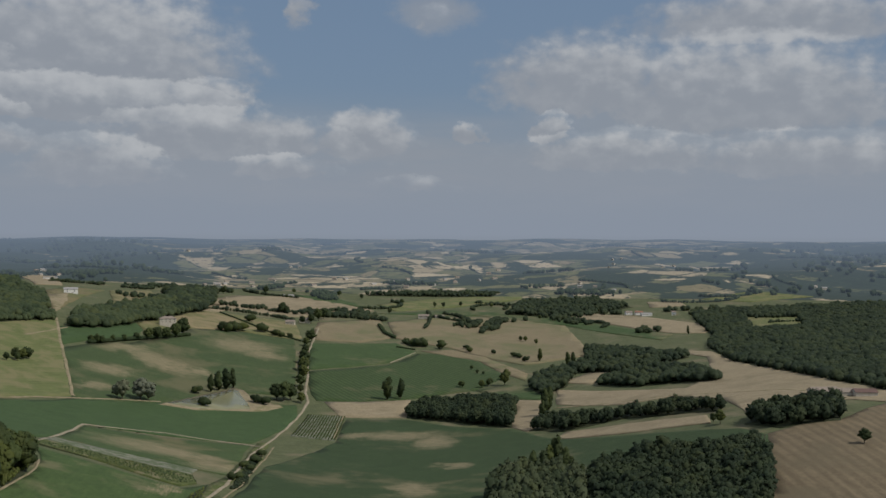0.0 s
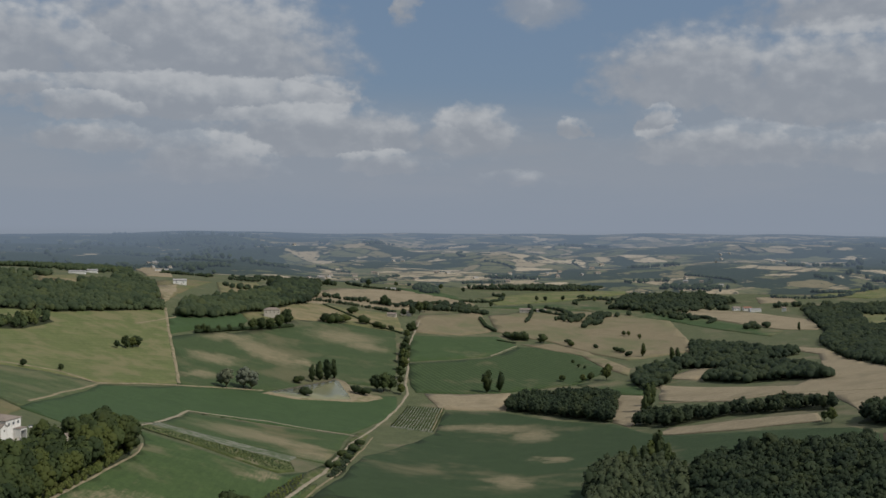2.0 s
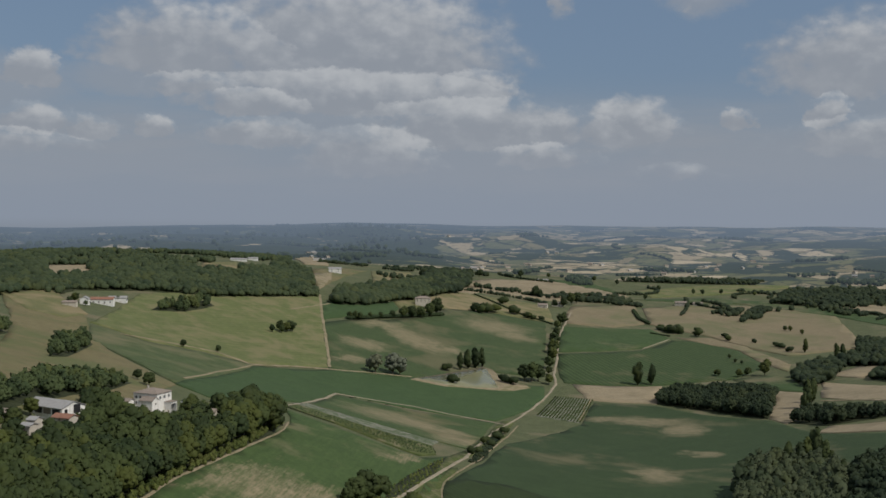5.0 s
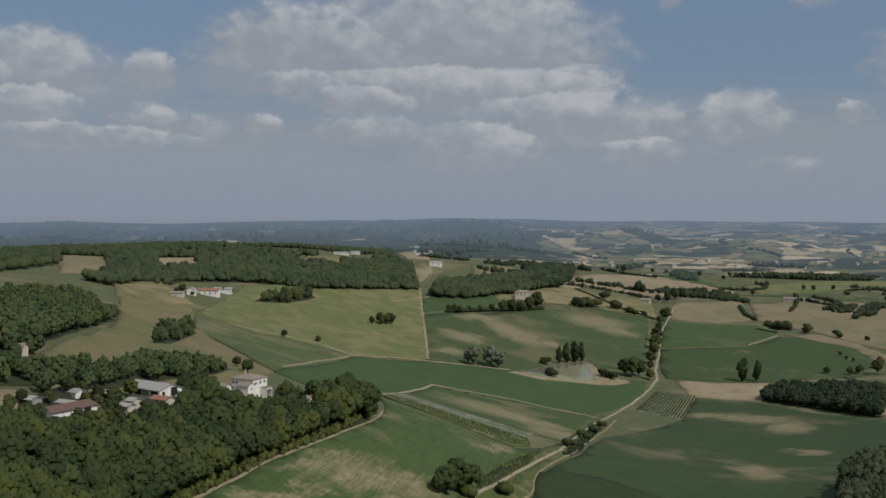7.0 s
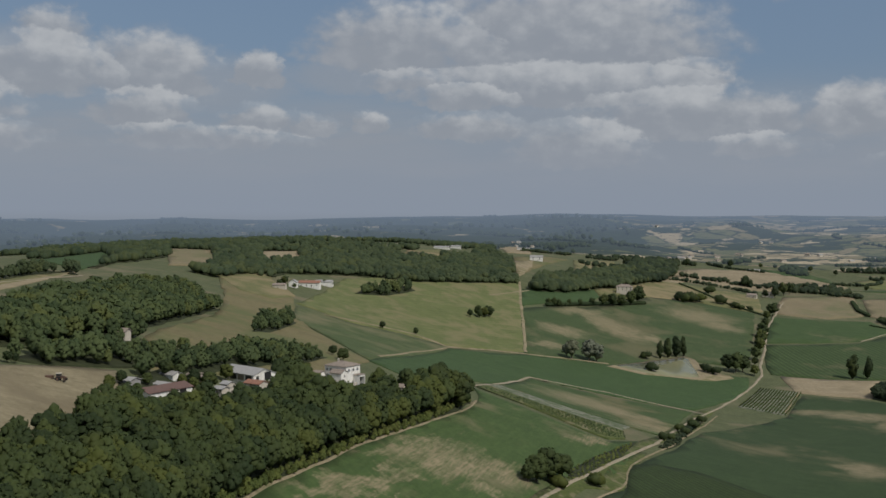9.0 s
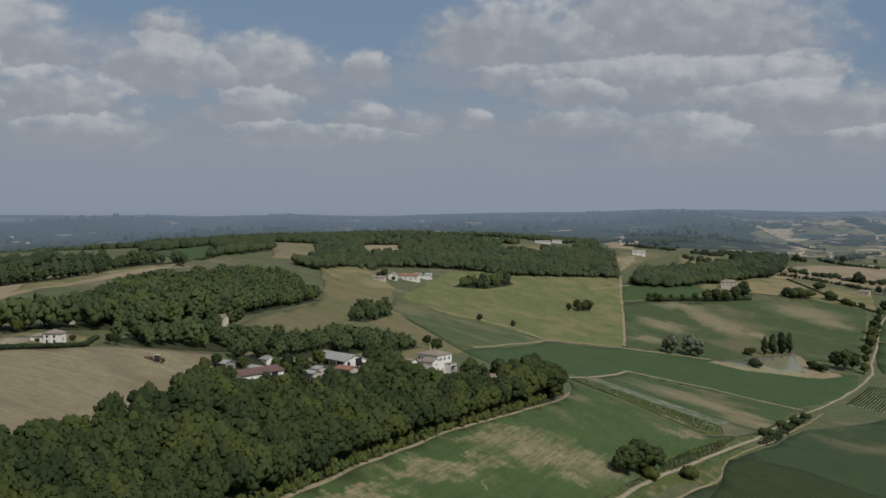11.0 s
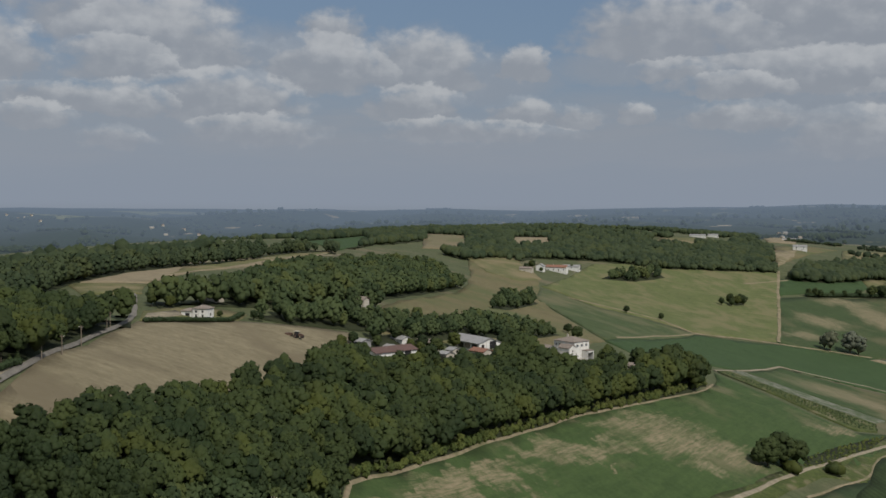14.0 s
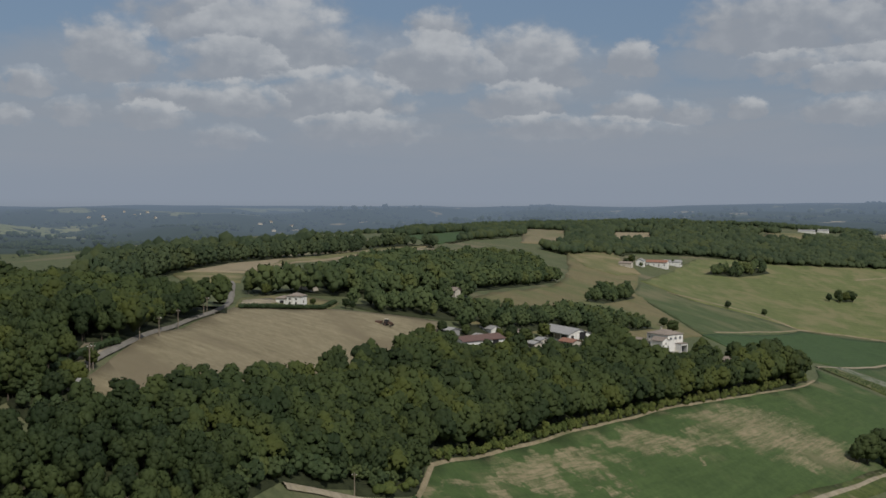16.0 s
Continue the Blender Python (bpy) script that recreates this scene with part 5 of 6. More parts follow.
trees('willow', 'grey green willow by a pond', [(-535, 1011, 22.5), (-526, 1034, 24.0), (-520, 1040, 21.6), (-541, 1010, 16.2)])
trees('poplar', 'dark poplar behind a pond', [(-497, 1153, 20.5), (-495, 1169, 23.5), (-490, 1185, 25.1), (-488, 1199, 22.6)])
trees('bush', 'bush on a pond bank', [(-474, 1085, 10.3), (-505, 1132, 9.5), (-428, 1153, 9.4), (-439, 1153, 10.8)])
trees('oak', 'grey green tree beside the pond', [(-427, 1187, 20.6), (-419, 1190, 23.4), (-415, 1201, 19.4), (-399, 1196, 12.4)])
trees('oak', 'dark tree along a lane', [(-427, 1279, 16.1), (-439, 1323, 19.7), (-454, 1373, 20.4), (-469, 1422, 19.5), (-417, 1247, 11.5), (-488, 1483, 15.3), (-516, 1595, 20.0), (-510, 1551, 14.2)])
trees('poplar', 'twin dark poplar beside a vineyard', [(-310, 1269, 28.4), (-295, 1279, 25.7)])
trees('oak', 'tree at a wood corner', [(-175, 1383, 18.2), (-196, 1379, 10.6), (-204, 1368, 10.5), (-230, 1368, 9.0)])
trees('oak', 'dark tree on a field boundary', [(-577, 1783, 18.3), (-578, 1830, 22.9), (-579, 1864, 21.2), (-587, 1764, 14.1), (-664, 1876, 19.5), (-653, 1870, 15.1)])
trees('bush', 'round bush in a hedge line', [(-629, 1552, 16.4), (-623, 1571, 14.7), (-642, 1533, 14.4), (-631, 1533, 14.4), (-654, 1684, 13.7), (-601, 1600, 14.9), (-575, 1590, 11.0), (-563, 1589, 8.2), (-551, 1596, 8.3)])
trees('bush', 'bush in a field hedge', [(-369, 1681, 11.2), (-358, 1678, 13.0), (-348, 1686, 13.1), (-316, 1674, 12.9), (-268, 1658, 9.1), (-227, 1651, 7.2), (-382, 1701, 9.5)])
trees('oak', 'dark tree in a hedge before a farmhouse', [(-684, 1225, 12.2), (-680, 1230, 10.7), (-688, 1217, 10.6), (-679, 1256, 9.3), (-674, 1278, 9.4), (-670, 1305, 11.2), (-665, 1328, 16.1), (-660, 1346, 17.9), (-655, 1364, 16.4), (-652, 1389, 21.7), (-652, 1412, 27.0)])
trees('oak', 'lone round oak standing in pale stubble', [(162, 789, 11.6)])
trees('oak', 'dark tree beside a copse', [(71, 919, 12.3), (66, 931, 8.3), (100, 927, 10.3)])
trees('poplar', 'dark poplar in a tree line', [(-100, 1151, 29.5), (-99, 1187, 26.4), (-100, 1116, 21.1)])
trees('oak', 'tree in a straggling row', [(-178, 1428, 14.3), (-195, 1386, 10.8), (-234, 1373, 7.7), (-239, 1503, 6.7), (-226, 1472, 6.6), (-216, 1464, 5.7)])
trees('oak', 'tree in a wide brown field', [(-199, 1791, 8.9), (-190, 1786, 9.9), (-169, 1756, 9.7)])
trees('poplar', 'slim dark poplar in a wood', [(87, 1844, 14.2), (-146, 1581, 19.2), (-100, 1530, 20.3), (-92, 1538, 18.7)])
trees('bush', 'dark bush on a field boundary', [(-369, 1708, 9.6), (-357, 1714, 9.6), (-324, 1705, 9.5), (-278, 1687, 7.5), (-191, 1625, 8.1), (-182, 1615, 8.0), (-168, 1582, 8.8)])
trees('oak', 'tree on a pale rise', [(-662, 1865, 15.2), (-494, 2041, 11.5), (-505, 2202, 12.4), (-412, 2195, 12.2), (-380, 2228, 11.1), (-429, 2187, 12.2), (-312, 2231, 9.9), (-193, 2079, 8.0)])
trees('oak', 'tree beside distant houses', [(-870, 2037, 19.4), (-871, 2086, 17.3), (-816, 2193, 17.9), (-776, 2271, 10.5), (-671, 2280, 13.0), (-611, 2255, 11.5)])
trees('oak', 'small tree at a meadow lane', [(-674, 1046, 12.3), (-673, 1057, 12.4), (-673, 1034, 9.5)])
trees('conifer', 'blue grey conifer in a garden', [(-235, 115, 3.6), (-235, 113, 2.3)])
trees('oak', 'garden tree by a hedge', [(-211, 102, 5.4), (-201, 94, 5.2), (-199, 86, 5.7), (-196, 95, 5.1)])
trees('oak', 'green tree shading a garden yard', [(-193, 86, 5.2), (-192, 80, 5.6000000000000005), (-193, 91, 6.0), (-196, 84, 6.4), (-196, 95, 6.800000000000001), (-189, 88, 7.2)])
trees('oak', 'leafy tree below a barn', [(-308, 304, 7.0), (-304, 294, 7.4), (-315, 315, 7.8), (-303, 288, 8.2)])
trees('oak', 'tree beside a villa', [(-345, 243, 4.4), (-344, 246, 3.9), (-346, 228, 2.9), (-350, 225, 2.4), (-359, 212, 5.9), (-366, 207, 5.4)])
trees('oak', 'tall tree at the end of a wood', [(-370, 518, 15.6), (-362, 523, 17.7), (-357, 535, 21.4), (-354, 542, 23.0), (-352, 547, 18.8), (-340, 457, 12.7)])
trees('oak', 'tree between farm buildings', [(-372, 414, 9.4), (-381, 430, 8.4), (-345, 352, 8.4), (-383, 438, 7.8), (-340, 314, 7.9), (-339, 320, 6.9), (-324, 279, 5.9), (-335, 325, 6.9), (-331, 330, 8.0), (-314, 266, 4.8), (-436, 533, 9.2), (-453, 542, 7.1), (-350, 311, 5.9)])
trees('oak', 'dark tree on a brown slope', [(-368, 271, 5.3), (-365, 286, 5.3), (-367, 278, 5.3), (-369, 267, 4.2)])
trees('poplar', 'tall grey green poplar in a clump', [(-62, 826, 29.7), (-67, 814, 23.8), (-54, 801, 23.4), (-85, 788, 22.3), (-78, 793, 25.1), (-71, 802, 22.6), (-47, 778, 20.1), (-95, 749, 17.9), (-39, 761, 17.1)])
trees('oak', 'tree between farm buildings', [(-349, 389, 6.3), (-352, 400, 5.8), (-357, 413, 5.4), (-358, 420, 4.8), (-338, 371, 5.0), (-326, 317, 6.0), (-324, 321, 5.5), (-331, 315, 5.0), (-326, 293, 5.3), (-316, 268, 6.0)])
trees('oak', 'dark tree beside a farm', [(-794, 824, 8.7), (-792, 845, 5.7), (-808, 846, 10.2), (-812, 915, 6.7)])

# ---- buildings and other made things ----
def part(name, bm, mat, parent, label=""):
    """One mesh under a thing or a part."""
    me = bpy.data.meshes.new(name)
    bm.to_mesh(me)
    bm.free()
    me.materials.append(mat)
    ob = new(name, me)
    ob.parent = parent
    if label:
        ob["label"] = label
    return ob


def box(bm, x0, y0, z0, x1, y1, z1):
    v = [bm.verts.new(p) for p in ((x0, y0, z0), (x1, y0, z0), (x1, y1, z0), (x0, y1, z0), (x0, y0, z1), (x1, y0, z1), (x1, y1, z1), (x0, y1, z1))]
    for f in ((3, 2, 1, 0), (4, 5, 6, 7), (0, 1, 5, 4), (1, 2, 6, 5), (2, 3, 7, 6), (3, 0, 4, 7)):
        bm.faces.new([v[i] for i in f])
    return bm


def boxes(*rows):
    bm = bmesh.new()
    for r in rows:
        box(bm, *r)
    return bm


def prism(bm, outline, direction):
    """A flat outline pushed along a direction."""
    d = Vector(direction)
    a = [bm.verts.new(p) for p in outline]
    b = [bm.verts.new(Vector(p) + d) for p in outline]
    bm.faces.new(a[::-1])
    bm.faces.new(b)
    for i in range(len(a)):
        j = (i + 1) % len(a)
        bm.faces.new((a[i], a[j], b[j], b[i]))
    bmesh.ops.recalc_face_normals(bm, faces=bm.faces)
    return bm


def walls(l, w, eaves, ridge, roof):
    """Walls of a building with its gables, from its corner; the foot goes into the ground."""
    bm = bmesh.new()
    if roof == "x":
        prism(bm, [(0, 0, -11), (0, w, -11), (0, w, eaves), (0, w / 2, eaves + ridge), (0, 0, eaves)], (l, 0, 0))
    elif roof == "y":
        prism(bm, [(0, 0, -11), (l, 0, -11), (l, 0, eaves), (l / 2, 0, eaves + ridge), (0, 0, eaves)], (0, w, 0))
    else:
        box(bm, 0, 0, -7, l, w, eaves)
    return bm


def slab_roof(l, w, eaves, ridge, roof, over=0.5, thick=0.22):
    bm = bmesh.new()
    e = eaves + 0.03
    if roof == "x":
        drop = ridge * over / (w / 2)
        o = [(-over, -over, e - drop), (-over, w / 2, e + ridge), (-over, w + over, e - drop), (-over, w + over, e - drop + thick), (-over, w / 2, e + ridge + thick), (-over, -over, e - drop + thick)]
        prism(bm, o, (l + 2 * over, 0, 0))
    elif roof == "y":
        drop = ridge * over / (l / 2)
        o = [(-over, -over, e - drop), (l / 2, -over, e + ridge), (l + over, -over, e - drop), (l + over, -over, e - drop + thick), (l / 2, -over, e + ridge + thick), (-over, -over, e - drop + thick)]
        prism(bm, o, (0, w + 2 * over, 0))
    else:
        m = min(l, w) / 2
        lo = [(-over, -over, e), (l + over, -over, e), (l + over, w + over, e), (-over, w + over, e)]
        a = [bm.verts.new(p) for p in lo]
        b = [bm.verts.new((p[0], p[1], p[2] + thick)) for p in lo]
        if l >= w:
            tops = [bm.verts.new((m, w / 2, e + ridge)), bm.verts.new((l - m, w / 2, e + ridge))]
            quads = [(b[0], b[1], tops[1], tops[0]), (b[1], b[2], tops[1]), (b[2], b[3], tops[0], tops[1]), (b[3], b[0], tops[0])]
        else:
            tops = [bm.verts.new((l / 2, m, e + ridge)), bm.verts.new((l / 2, w - m, e + ridge))]
            quads = [(b[0], b[1], tops[0]), (b[1], b[2], tops[1], tops[0]), (b[2], b[3], tops[1]), (b[3], b[0], tops[0], tops[1])]
        bm.faces.new(a[::-1])
        for i in range(4):
            bm.faces.new((a[i], a[(i + 1) % 4], b[(i + 1) % 4], b[i]))
        for q in quads:
            bm.faces.new(q)
        bmesh.ops.recalc_face_normals(bm, faces=bm.faces)
    return bm


def window(parent, x, y, z, across, w=0.9, h=1.3, shutters=False):
    """A window on the wall facing -y (across 'x') or +x (across 'y')."""
    f = boxes((-w / 2 - 0.1, -0.05, -0.1, -w / 2, 0.05, h + 0.1), (w / 2, -0.05, -0.1, w / 2 + 0.1, 0.05, h + 0.1), (-w / 2, -0.05, -0.1, w / 2, 0.05, 0), (-w / 2, -0.05, h, w / 2, 0.05, h + 0.1))
    ob = part("window", f, M_WALL_OLD, parent)
    ob.location = (x, y, z)
    ob.rotation_euler = (0, 0, 0 if across == "x" else math.pi / 2)
    part("pane", boxes((-w / 2, -0.03, 0, w / 2, 0.03, h)), M_GLASS, ob)
    if shutters:
        for s in (-1, 1):
            x0 = s * (w / 2 + 0.1 + 0.25)
            part("shutter", boxes((x0 - 0.24, -0.1, -0.05, x0 + 0.24, -0.055, h + 0.05)), M_SHUTTER, ob)


def foot(x, y, turn, l=0, w=0):
    ob = new("place")
    c, s = math.cos(radians(turn)), math.sin(radians(turn))
    z = np.mean([elevation(x + c * a - s * b, y + s * a + c * b) for a in (0, l) for b in (0, w)])
    if math.hypot(x, y) < 700:
        z = elevation(x, y)
    ob.matrix_world = pose(x, y, float(z), 0, 0, turn)
    return ob


def building(name, label, at, turn, l, w, eaves, ridge, roof, wall_mat, roof_mat, windows):
    ob = foot(at[0], at[1], turn, l, w)
    if len(at) == 3:
        ob.matrix_world = pose(*at, 0, 0, turn)
    ob.name = name
    part("wall", walls(l, w, eaves, ridge, roof), wall_mat, ob)
    top = part("roof", slab_roof(l, w, eaves, ridge, roof), roof_mat, ob)
    if windows:
        part("chimney", boxes((l * 0.3, w * 0.45, eaves, l * 0.3 + 0.7, w * 0.45 + 0.7, eaves + ridge + 0.9)), M_WALL_OLD, top)
        for n in range(windows):
            window(ob, l * (n + 0.5) / windows, -0.04, eaves * 0.3, "x", 1.1, 1.5)
            if eaves > 5:
                window(ob, l * (n + 0.5) / windows, -0.04, eaves * 0.68, "x", 1.1, 1.3)
        part("door", boxes((l * 0.5 - 0.55 + l * 0.12, -0.06, 0, l * 0.5 + 0.55 + l * 0.12, 0.02, 2.2)), M_WOOD, ob)
    elif name == "barn":
        if "open fronted" in label:
            # no bays are cut: slabs darker than the wall stand for shade inside
            for n in range(4):
                part("bay", boxes((1.2 + n * 5.6, -0.06, 0, 5.9 + n * 5.6, 0.02, eaves - 0.5)), M_DARK if n % 2 else M_WOOD, ob, "slab standing for a shaded open bay")
        # doorways are dark slabs, the shade within put into their colour
        if roof == "x":
            part("door", boxes((l - 0.1, w * 0.5, 0.0, l + 0.06, w * 0.5 + 3.8, 3.9)), M_DARK, ob, "dark slab for the shade in a barn doorway")
            part("door", boxes((l - 0.1, w * 0.12, 0.2, l + 0.06, w * 0.12 + 1.6, 2.4)), M_DARK, ob, "dark slab for the shade in a doorway")
        else:
            part("door", boxes((l - 0.1, w * 0.7, 0.0, l + 0.06, w * 0.7 + 3.4, 2.9)), M_DARK, ob, "dark slab for the shade in a barn doorway")
    else:
        part("door", boxes((l * 0.4, -0.06, 0, l * 0.4 + 1.0, 0.02, 2.0)), M_WOOD, ob)
    cat = {"barn": "barn", "shed": "shed", "ruin": "ruin"}.get(name, "house")
    return tagged(ob, label, cat)


def farmstead(x, y):
    """The white farmhouse with its gabled annexe and terrace."""
    ob = foot(x, y, 5)
    ob.name = "farmhouse"
    l, w, e = 15.0, 13.0, 8.3
    part("wall", walls(l, w, e, 2.2, "hip"), M_WALL, ob)
    top = part("roof", slab_roof(l, w, e, 2.4, "hip", 0.45), M_TILE, ob)
    part("chimney", boxes((3.2, 7.5, e + 0.5, 4.0, 8.3, e + 3.2)), M_WALL_OLD, top)
    annexe = part("annexe", walls(8.0, 6.0, 5.6, 1.7, "x"), M_WALL, ob)
    annexe.location = (8.2, -6.0, 0)
    part("roof", slab_roof(8.0, 5.9, 5.6, 1.7, "x", 0.35), M_TILE, annexe)
    window(annexe, 8.04, 3.0, 3.4, "y", 0.8, 1.0)
    for n in range(3):
        window(ob, 1.8 + n * 2.6, -0.04, 5.6, "x", 0.85, 1.3, True)
        window(ob, 1.8 + n * 2.6, -0.04, 2.4, "x", 0.85, 1.5, True)
    for n in range(3):
        window(ob, l + 0.04, 2.6 + n * 3.9, 5.6, "y", 0.85, 1.3, True)
    part("door", boxes((7.0, -0.1, 0, 8.0, 0.02, 2.2)), M_WOOD, ob)
    rear = part("porch", boxes((l, 6.5, -2, l + 4.2, 6.9, 3.4), (l, 11.6, -2, l + 4.2, 12.0, 3.4), (l + 3.8, 6.9, 2.4, l + 4.2, 11.6, 3.4)), M_WALL, ob)
    part("roof", boxes((l + 0.02, 6.3, 3.42, l + 4.5, 12.2, 3.62)), M_TILE, rear)
    tagged(ob, "white rendered two-storey farmhouse with low tiled roof", "farmhouse")
    t = foot(x, y, 5)
    t.name = "terrace_wall"
    part("wall", boxes((-2, -10.5, -3, 22, -10.0, 0.5), (21.5, -10.0, -3, 22, 1.0, 0.5)), M_WALL_OLD, t)
    part("paving", boxes((-1.98, -9.98, -2.9, 21.48, -6.2, 0.18)), M_TRACK, t)
    tagged(t, "pale stone terrace wall before a farmhouse", "terrace wall")


def villa(x, y):
    """The modern villa on the plateau."""
    ob = foot(x, y, 40)
    ob.scale = (0.75, 0.75, 0.82)
    ob.name = "villa"
    part("wall", walls(8.5, 8.0, 4.6, 1, "hip"), M_WALL, ob)
    part("roof", slab_roof(8.5, 8.0, 4.6, 1.7, "hip", 0.5), M_TILE, ob)
    wing = part("wing", walls(7.0, 7.0, 3.2, 1, "hip"), M_WALL, ob)
    wing.location = (-7.0, 0.8, 0)
    part("roof", slab_roof(6.95, 7.0, 3.2, 1.5, "hip", 0.5), M_TILE, wing)
    for px in (1.9, 5.6):
        window(ob, px, -0.04, 2.7, "x", 1.0, 1.1)
        window(ob, px, -0.04, 0.4, "x", 1.0, 1.4)
    window(ob, 8.54, 3.5, 1.2, "y", 1.0, 1.2)
    part("door", boxes((-4.6, 0.7, 0, -2.2, 0.82, 2.3)), M_DARK, ob, "dark garage door")
    return tagged(ob, "white rendered villa with brown hipped tile roof", "villa")


def wheel(parent, x, y, r, width):
    bm = bmesh.new()
    bmesh.ops.create_cone(bm, cap_ends=True, segments=18, radius1=r, radius2=r, depth=width, matrix=Matrix.Translation((x, y, r)) @ Matrix.Rotation(math.pi / 2, 4, "X"))
    bmesh.ops.bevel(bm, geom=[e for e in bm.edges if e.calc_face_angle(0) > 1], offset=0.08, segments=2, affect="EDGES")
    w = part("wheel", bm, M_RUBBER, parent)
    rim = bmesh.new()
    bmesh.ops.create_cone(rim, cap_ends=True, segments=14, radius1=r * 0.5, radius2=r * 0.5, depth=width + 0.06, matrix=Matrix.Translation((x, y, r)) @ Matrix.Rotation(math.pi / 2, 4, "X"))
    part("rim", rim, M_MACHINE, w)


def tractor(x, y):
    """A tractor with a trailed implement, standing in stubble."""
    ob = foot(x, y, 35)
    ob.name = "tractor"
    body = bmesh.new()
    prism(body, [(0.2, -0.45, 0.9), (3.3, -0.45, 0.9), (3.4, -0.45, 1.55), (2.2, -0.45, 1.9), (0.2, -0.45, 1.9)], (0, 0.9, 0))
    part("body", body, M_MACHINE, ob)
    part("cab", boxes((-0.3, -0.75, 1.2, 1.3, 0.75, 2.75)), M_GLASS, ob)
    part("roof", boxes((-0.42, -0.85, 2.76, 1.42, 0.85, 2.92)), M_WALL_OLD, ob)
    part("exhaust", boxes((2.2, -0.6, 1.6, 2.3, -0.5, 2.8)), M_IRON, ob)
    for s in (-1, 1):
        wheel(ob, 0.3, s * 1.0, 0.85, 0.5)
        wheel(ob, 2.9, s * 0.85, 0.55, 0.35)
        part("mudguard", boxes((-0.6, s * 1.0 - 0.3, 1.75, 1.2, s * 1.0 + 0.3, 1.85)), M_MACHINE, ob)
    tagged(ob, "rusty brown tractor standing in pale stubble", "tractor")
    im = new("trailed_implement")
    im.matrix_world = ob.matrix_world @ pose(-2.2, 0, 0)
    part("frame", boxes((-2.4, -1.3, 0.7, 0.9, -1.1, 0.9), (-2.4, 1.1, 0.7, 0.9, 1.3, 0.9), (-2.4, -1.1, 0.7, -2.2, 1.1, 0.9), (0.7, -1.1, 0.7, 0.9, 1.1, 0.9), (0.9, -0.1, 0.7, 1.9, 0.1, 0.85)), M_IRON, im)
    hop = bmesh.new()
    prism(hop, [(-2.0, -1.0, 1.0), (0.4, -1.0, 1.0), (0.7, -1.0, 2.1), (-2.3, -1.0, 2.1)], (0, 2.0, 0))
    part("hopper", hop, M_MACHINE, im)
    for s in (-1, 1):
        wheel(im, -1.0, s * 1.55, 0.6, 0.4)
    tagged(im, "rusty trailed seed hopper behind a tractor", "farm implement")


def car(x, y, turn, mat):
    ob = foot(x, y, turn)
    ob.name = "car"
    ob.location.z += 0.3
    bm = bmesh.new()
    prism(bm, [(-2.1, -0.85, 0.3), (2.1, -0.85, 0.3), (2.15, -0.85, 0.75), (1.2, -0.85, 0.95), (-2.0, -0.85, 0.98)], (0, 1.7, 0))
    part("body", bm, mat, ob)
    bm = bmesh.new()
    prism(bm, [(-1.9, -0.75, 0.985), (1.1, -0.75, 0.985), (0.4, -0.7, 1.45), (-1.4, -0.7, 1.45)], (0, 1.5, 0))
    part("cabin", bm, M_GLASS, ob)
    for a in (-1.35, 1.35):
        for s in (-0.8, 0.8):
            wheel(ob, a, s, 0.33, 0.22)
    tagged(ob, "white car parked at a farm" if mat == M_WALL else "dark car parked at a farm", "car")


def pole(x, y, h):
    h = max(h, 6.2)
    ob = foot(x, y, 30)
    ob.name = "utility_pole"
    bm = bmesh.new()
    bmesh.ops.create_cone(bm, cap_ends=True, segments=10, radius1=0.17, radius2=0.11, depth=h + 1, matrix=Matrix.Translation((0, 0, (h - 1) / 2)))
    part("pole", bm, M_WOOD, ob)
    part("crossarm", boxes((-0.8, -0.06, h - 0.7, 0.8, 0.06, h - 0.56)), M_WOOD, ob)
    for a in (-0.7, 0.0, 0.7):
        part("insulator", boxes((a - 0.06, -0.05, h - 0.56, a + 0.06, 0.05, h - 0.36)), M_WALL, ob)
    tagged(ob, "grey timber utility pole beside a field road", "utility pole", "poles along the road")


def leafy_band(line, height, width, seed, step, leaf):
    """Leaves along a line, as a clipped hedge or a row of vines."""
    gen = np.random.default_rng(seed)
    cs, rs = [], []
    for (x0, y0), (x1, y1) in zip(line, line[1:]):
        n = max(1, int(math.hypot(x1 - x0, y1 - y0) / step))
        for i in range(n + 1):
            x, y = x0 + (x1 - x0) * i / n, y0 + (y1 - y0) * i / n
            cs.append((x + gen.normal(0, 0.1), y + gen.normal(0, 0.1), elevation(x, y) + height * 0.5 + 0.3))
            rs.append((width * 0.6, width * 0.6, height * 0.56))
    cs, rs = np.array(cs), np.array(rs)
    v, f, _ = lumps(cs, rs, BALL1, 0.5, seed)
    w, g, _ = sprays(cs, rs, len(cs) * 10, leaf, gen)
    return np.concatenate([v, w]).tolist(), np.concatenate([f, g + len(v)]).tolist()


def hedge(line, height, width):
    v, f = leafy_band(line, height, width, len(line) + int(abs(line[0][0])), 1.3, 0.2)
    return tagged(new("hedge", mesh_of("hedge", v, f, M_LEAF_JOINED)), "dark green clipped hedge along a garden or field", "hedge")


def vineyard(a, b, c, d, rows):
    """Rows of vines between the edges a-b and c-d."""
    for n in range(rows):
        t = n / (rows - 1)
        p = (a[0] + (c[0] - a[0]) * t, a[1] + (c[1] - a[1]) * t)
        q = (b[0] + (d[0] - b[0]) * t, b[1] + (d[1] - b[1]) * t)
        v, f = leafy_band([p, q], 1.5, 0.85, 70 + n, 1.6, 0.22)
        tagged(new("grapevine", mesh_of("grapevine", v, f, M_LEAF_SHRUB)), "row of green vines on pale ground", "grapevine", "rows of the young vineyard")



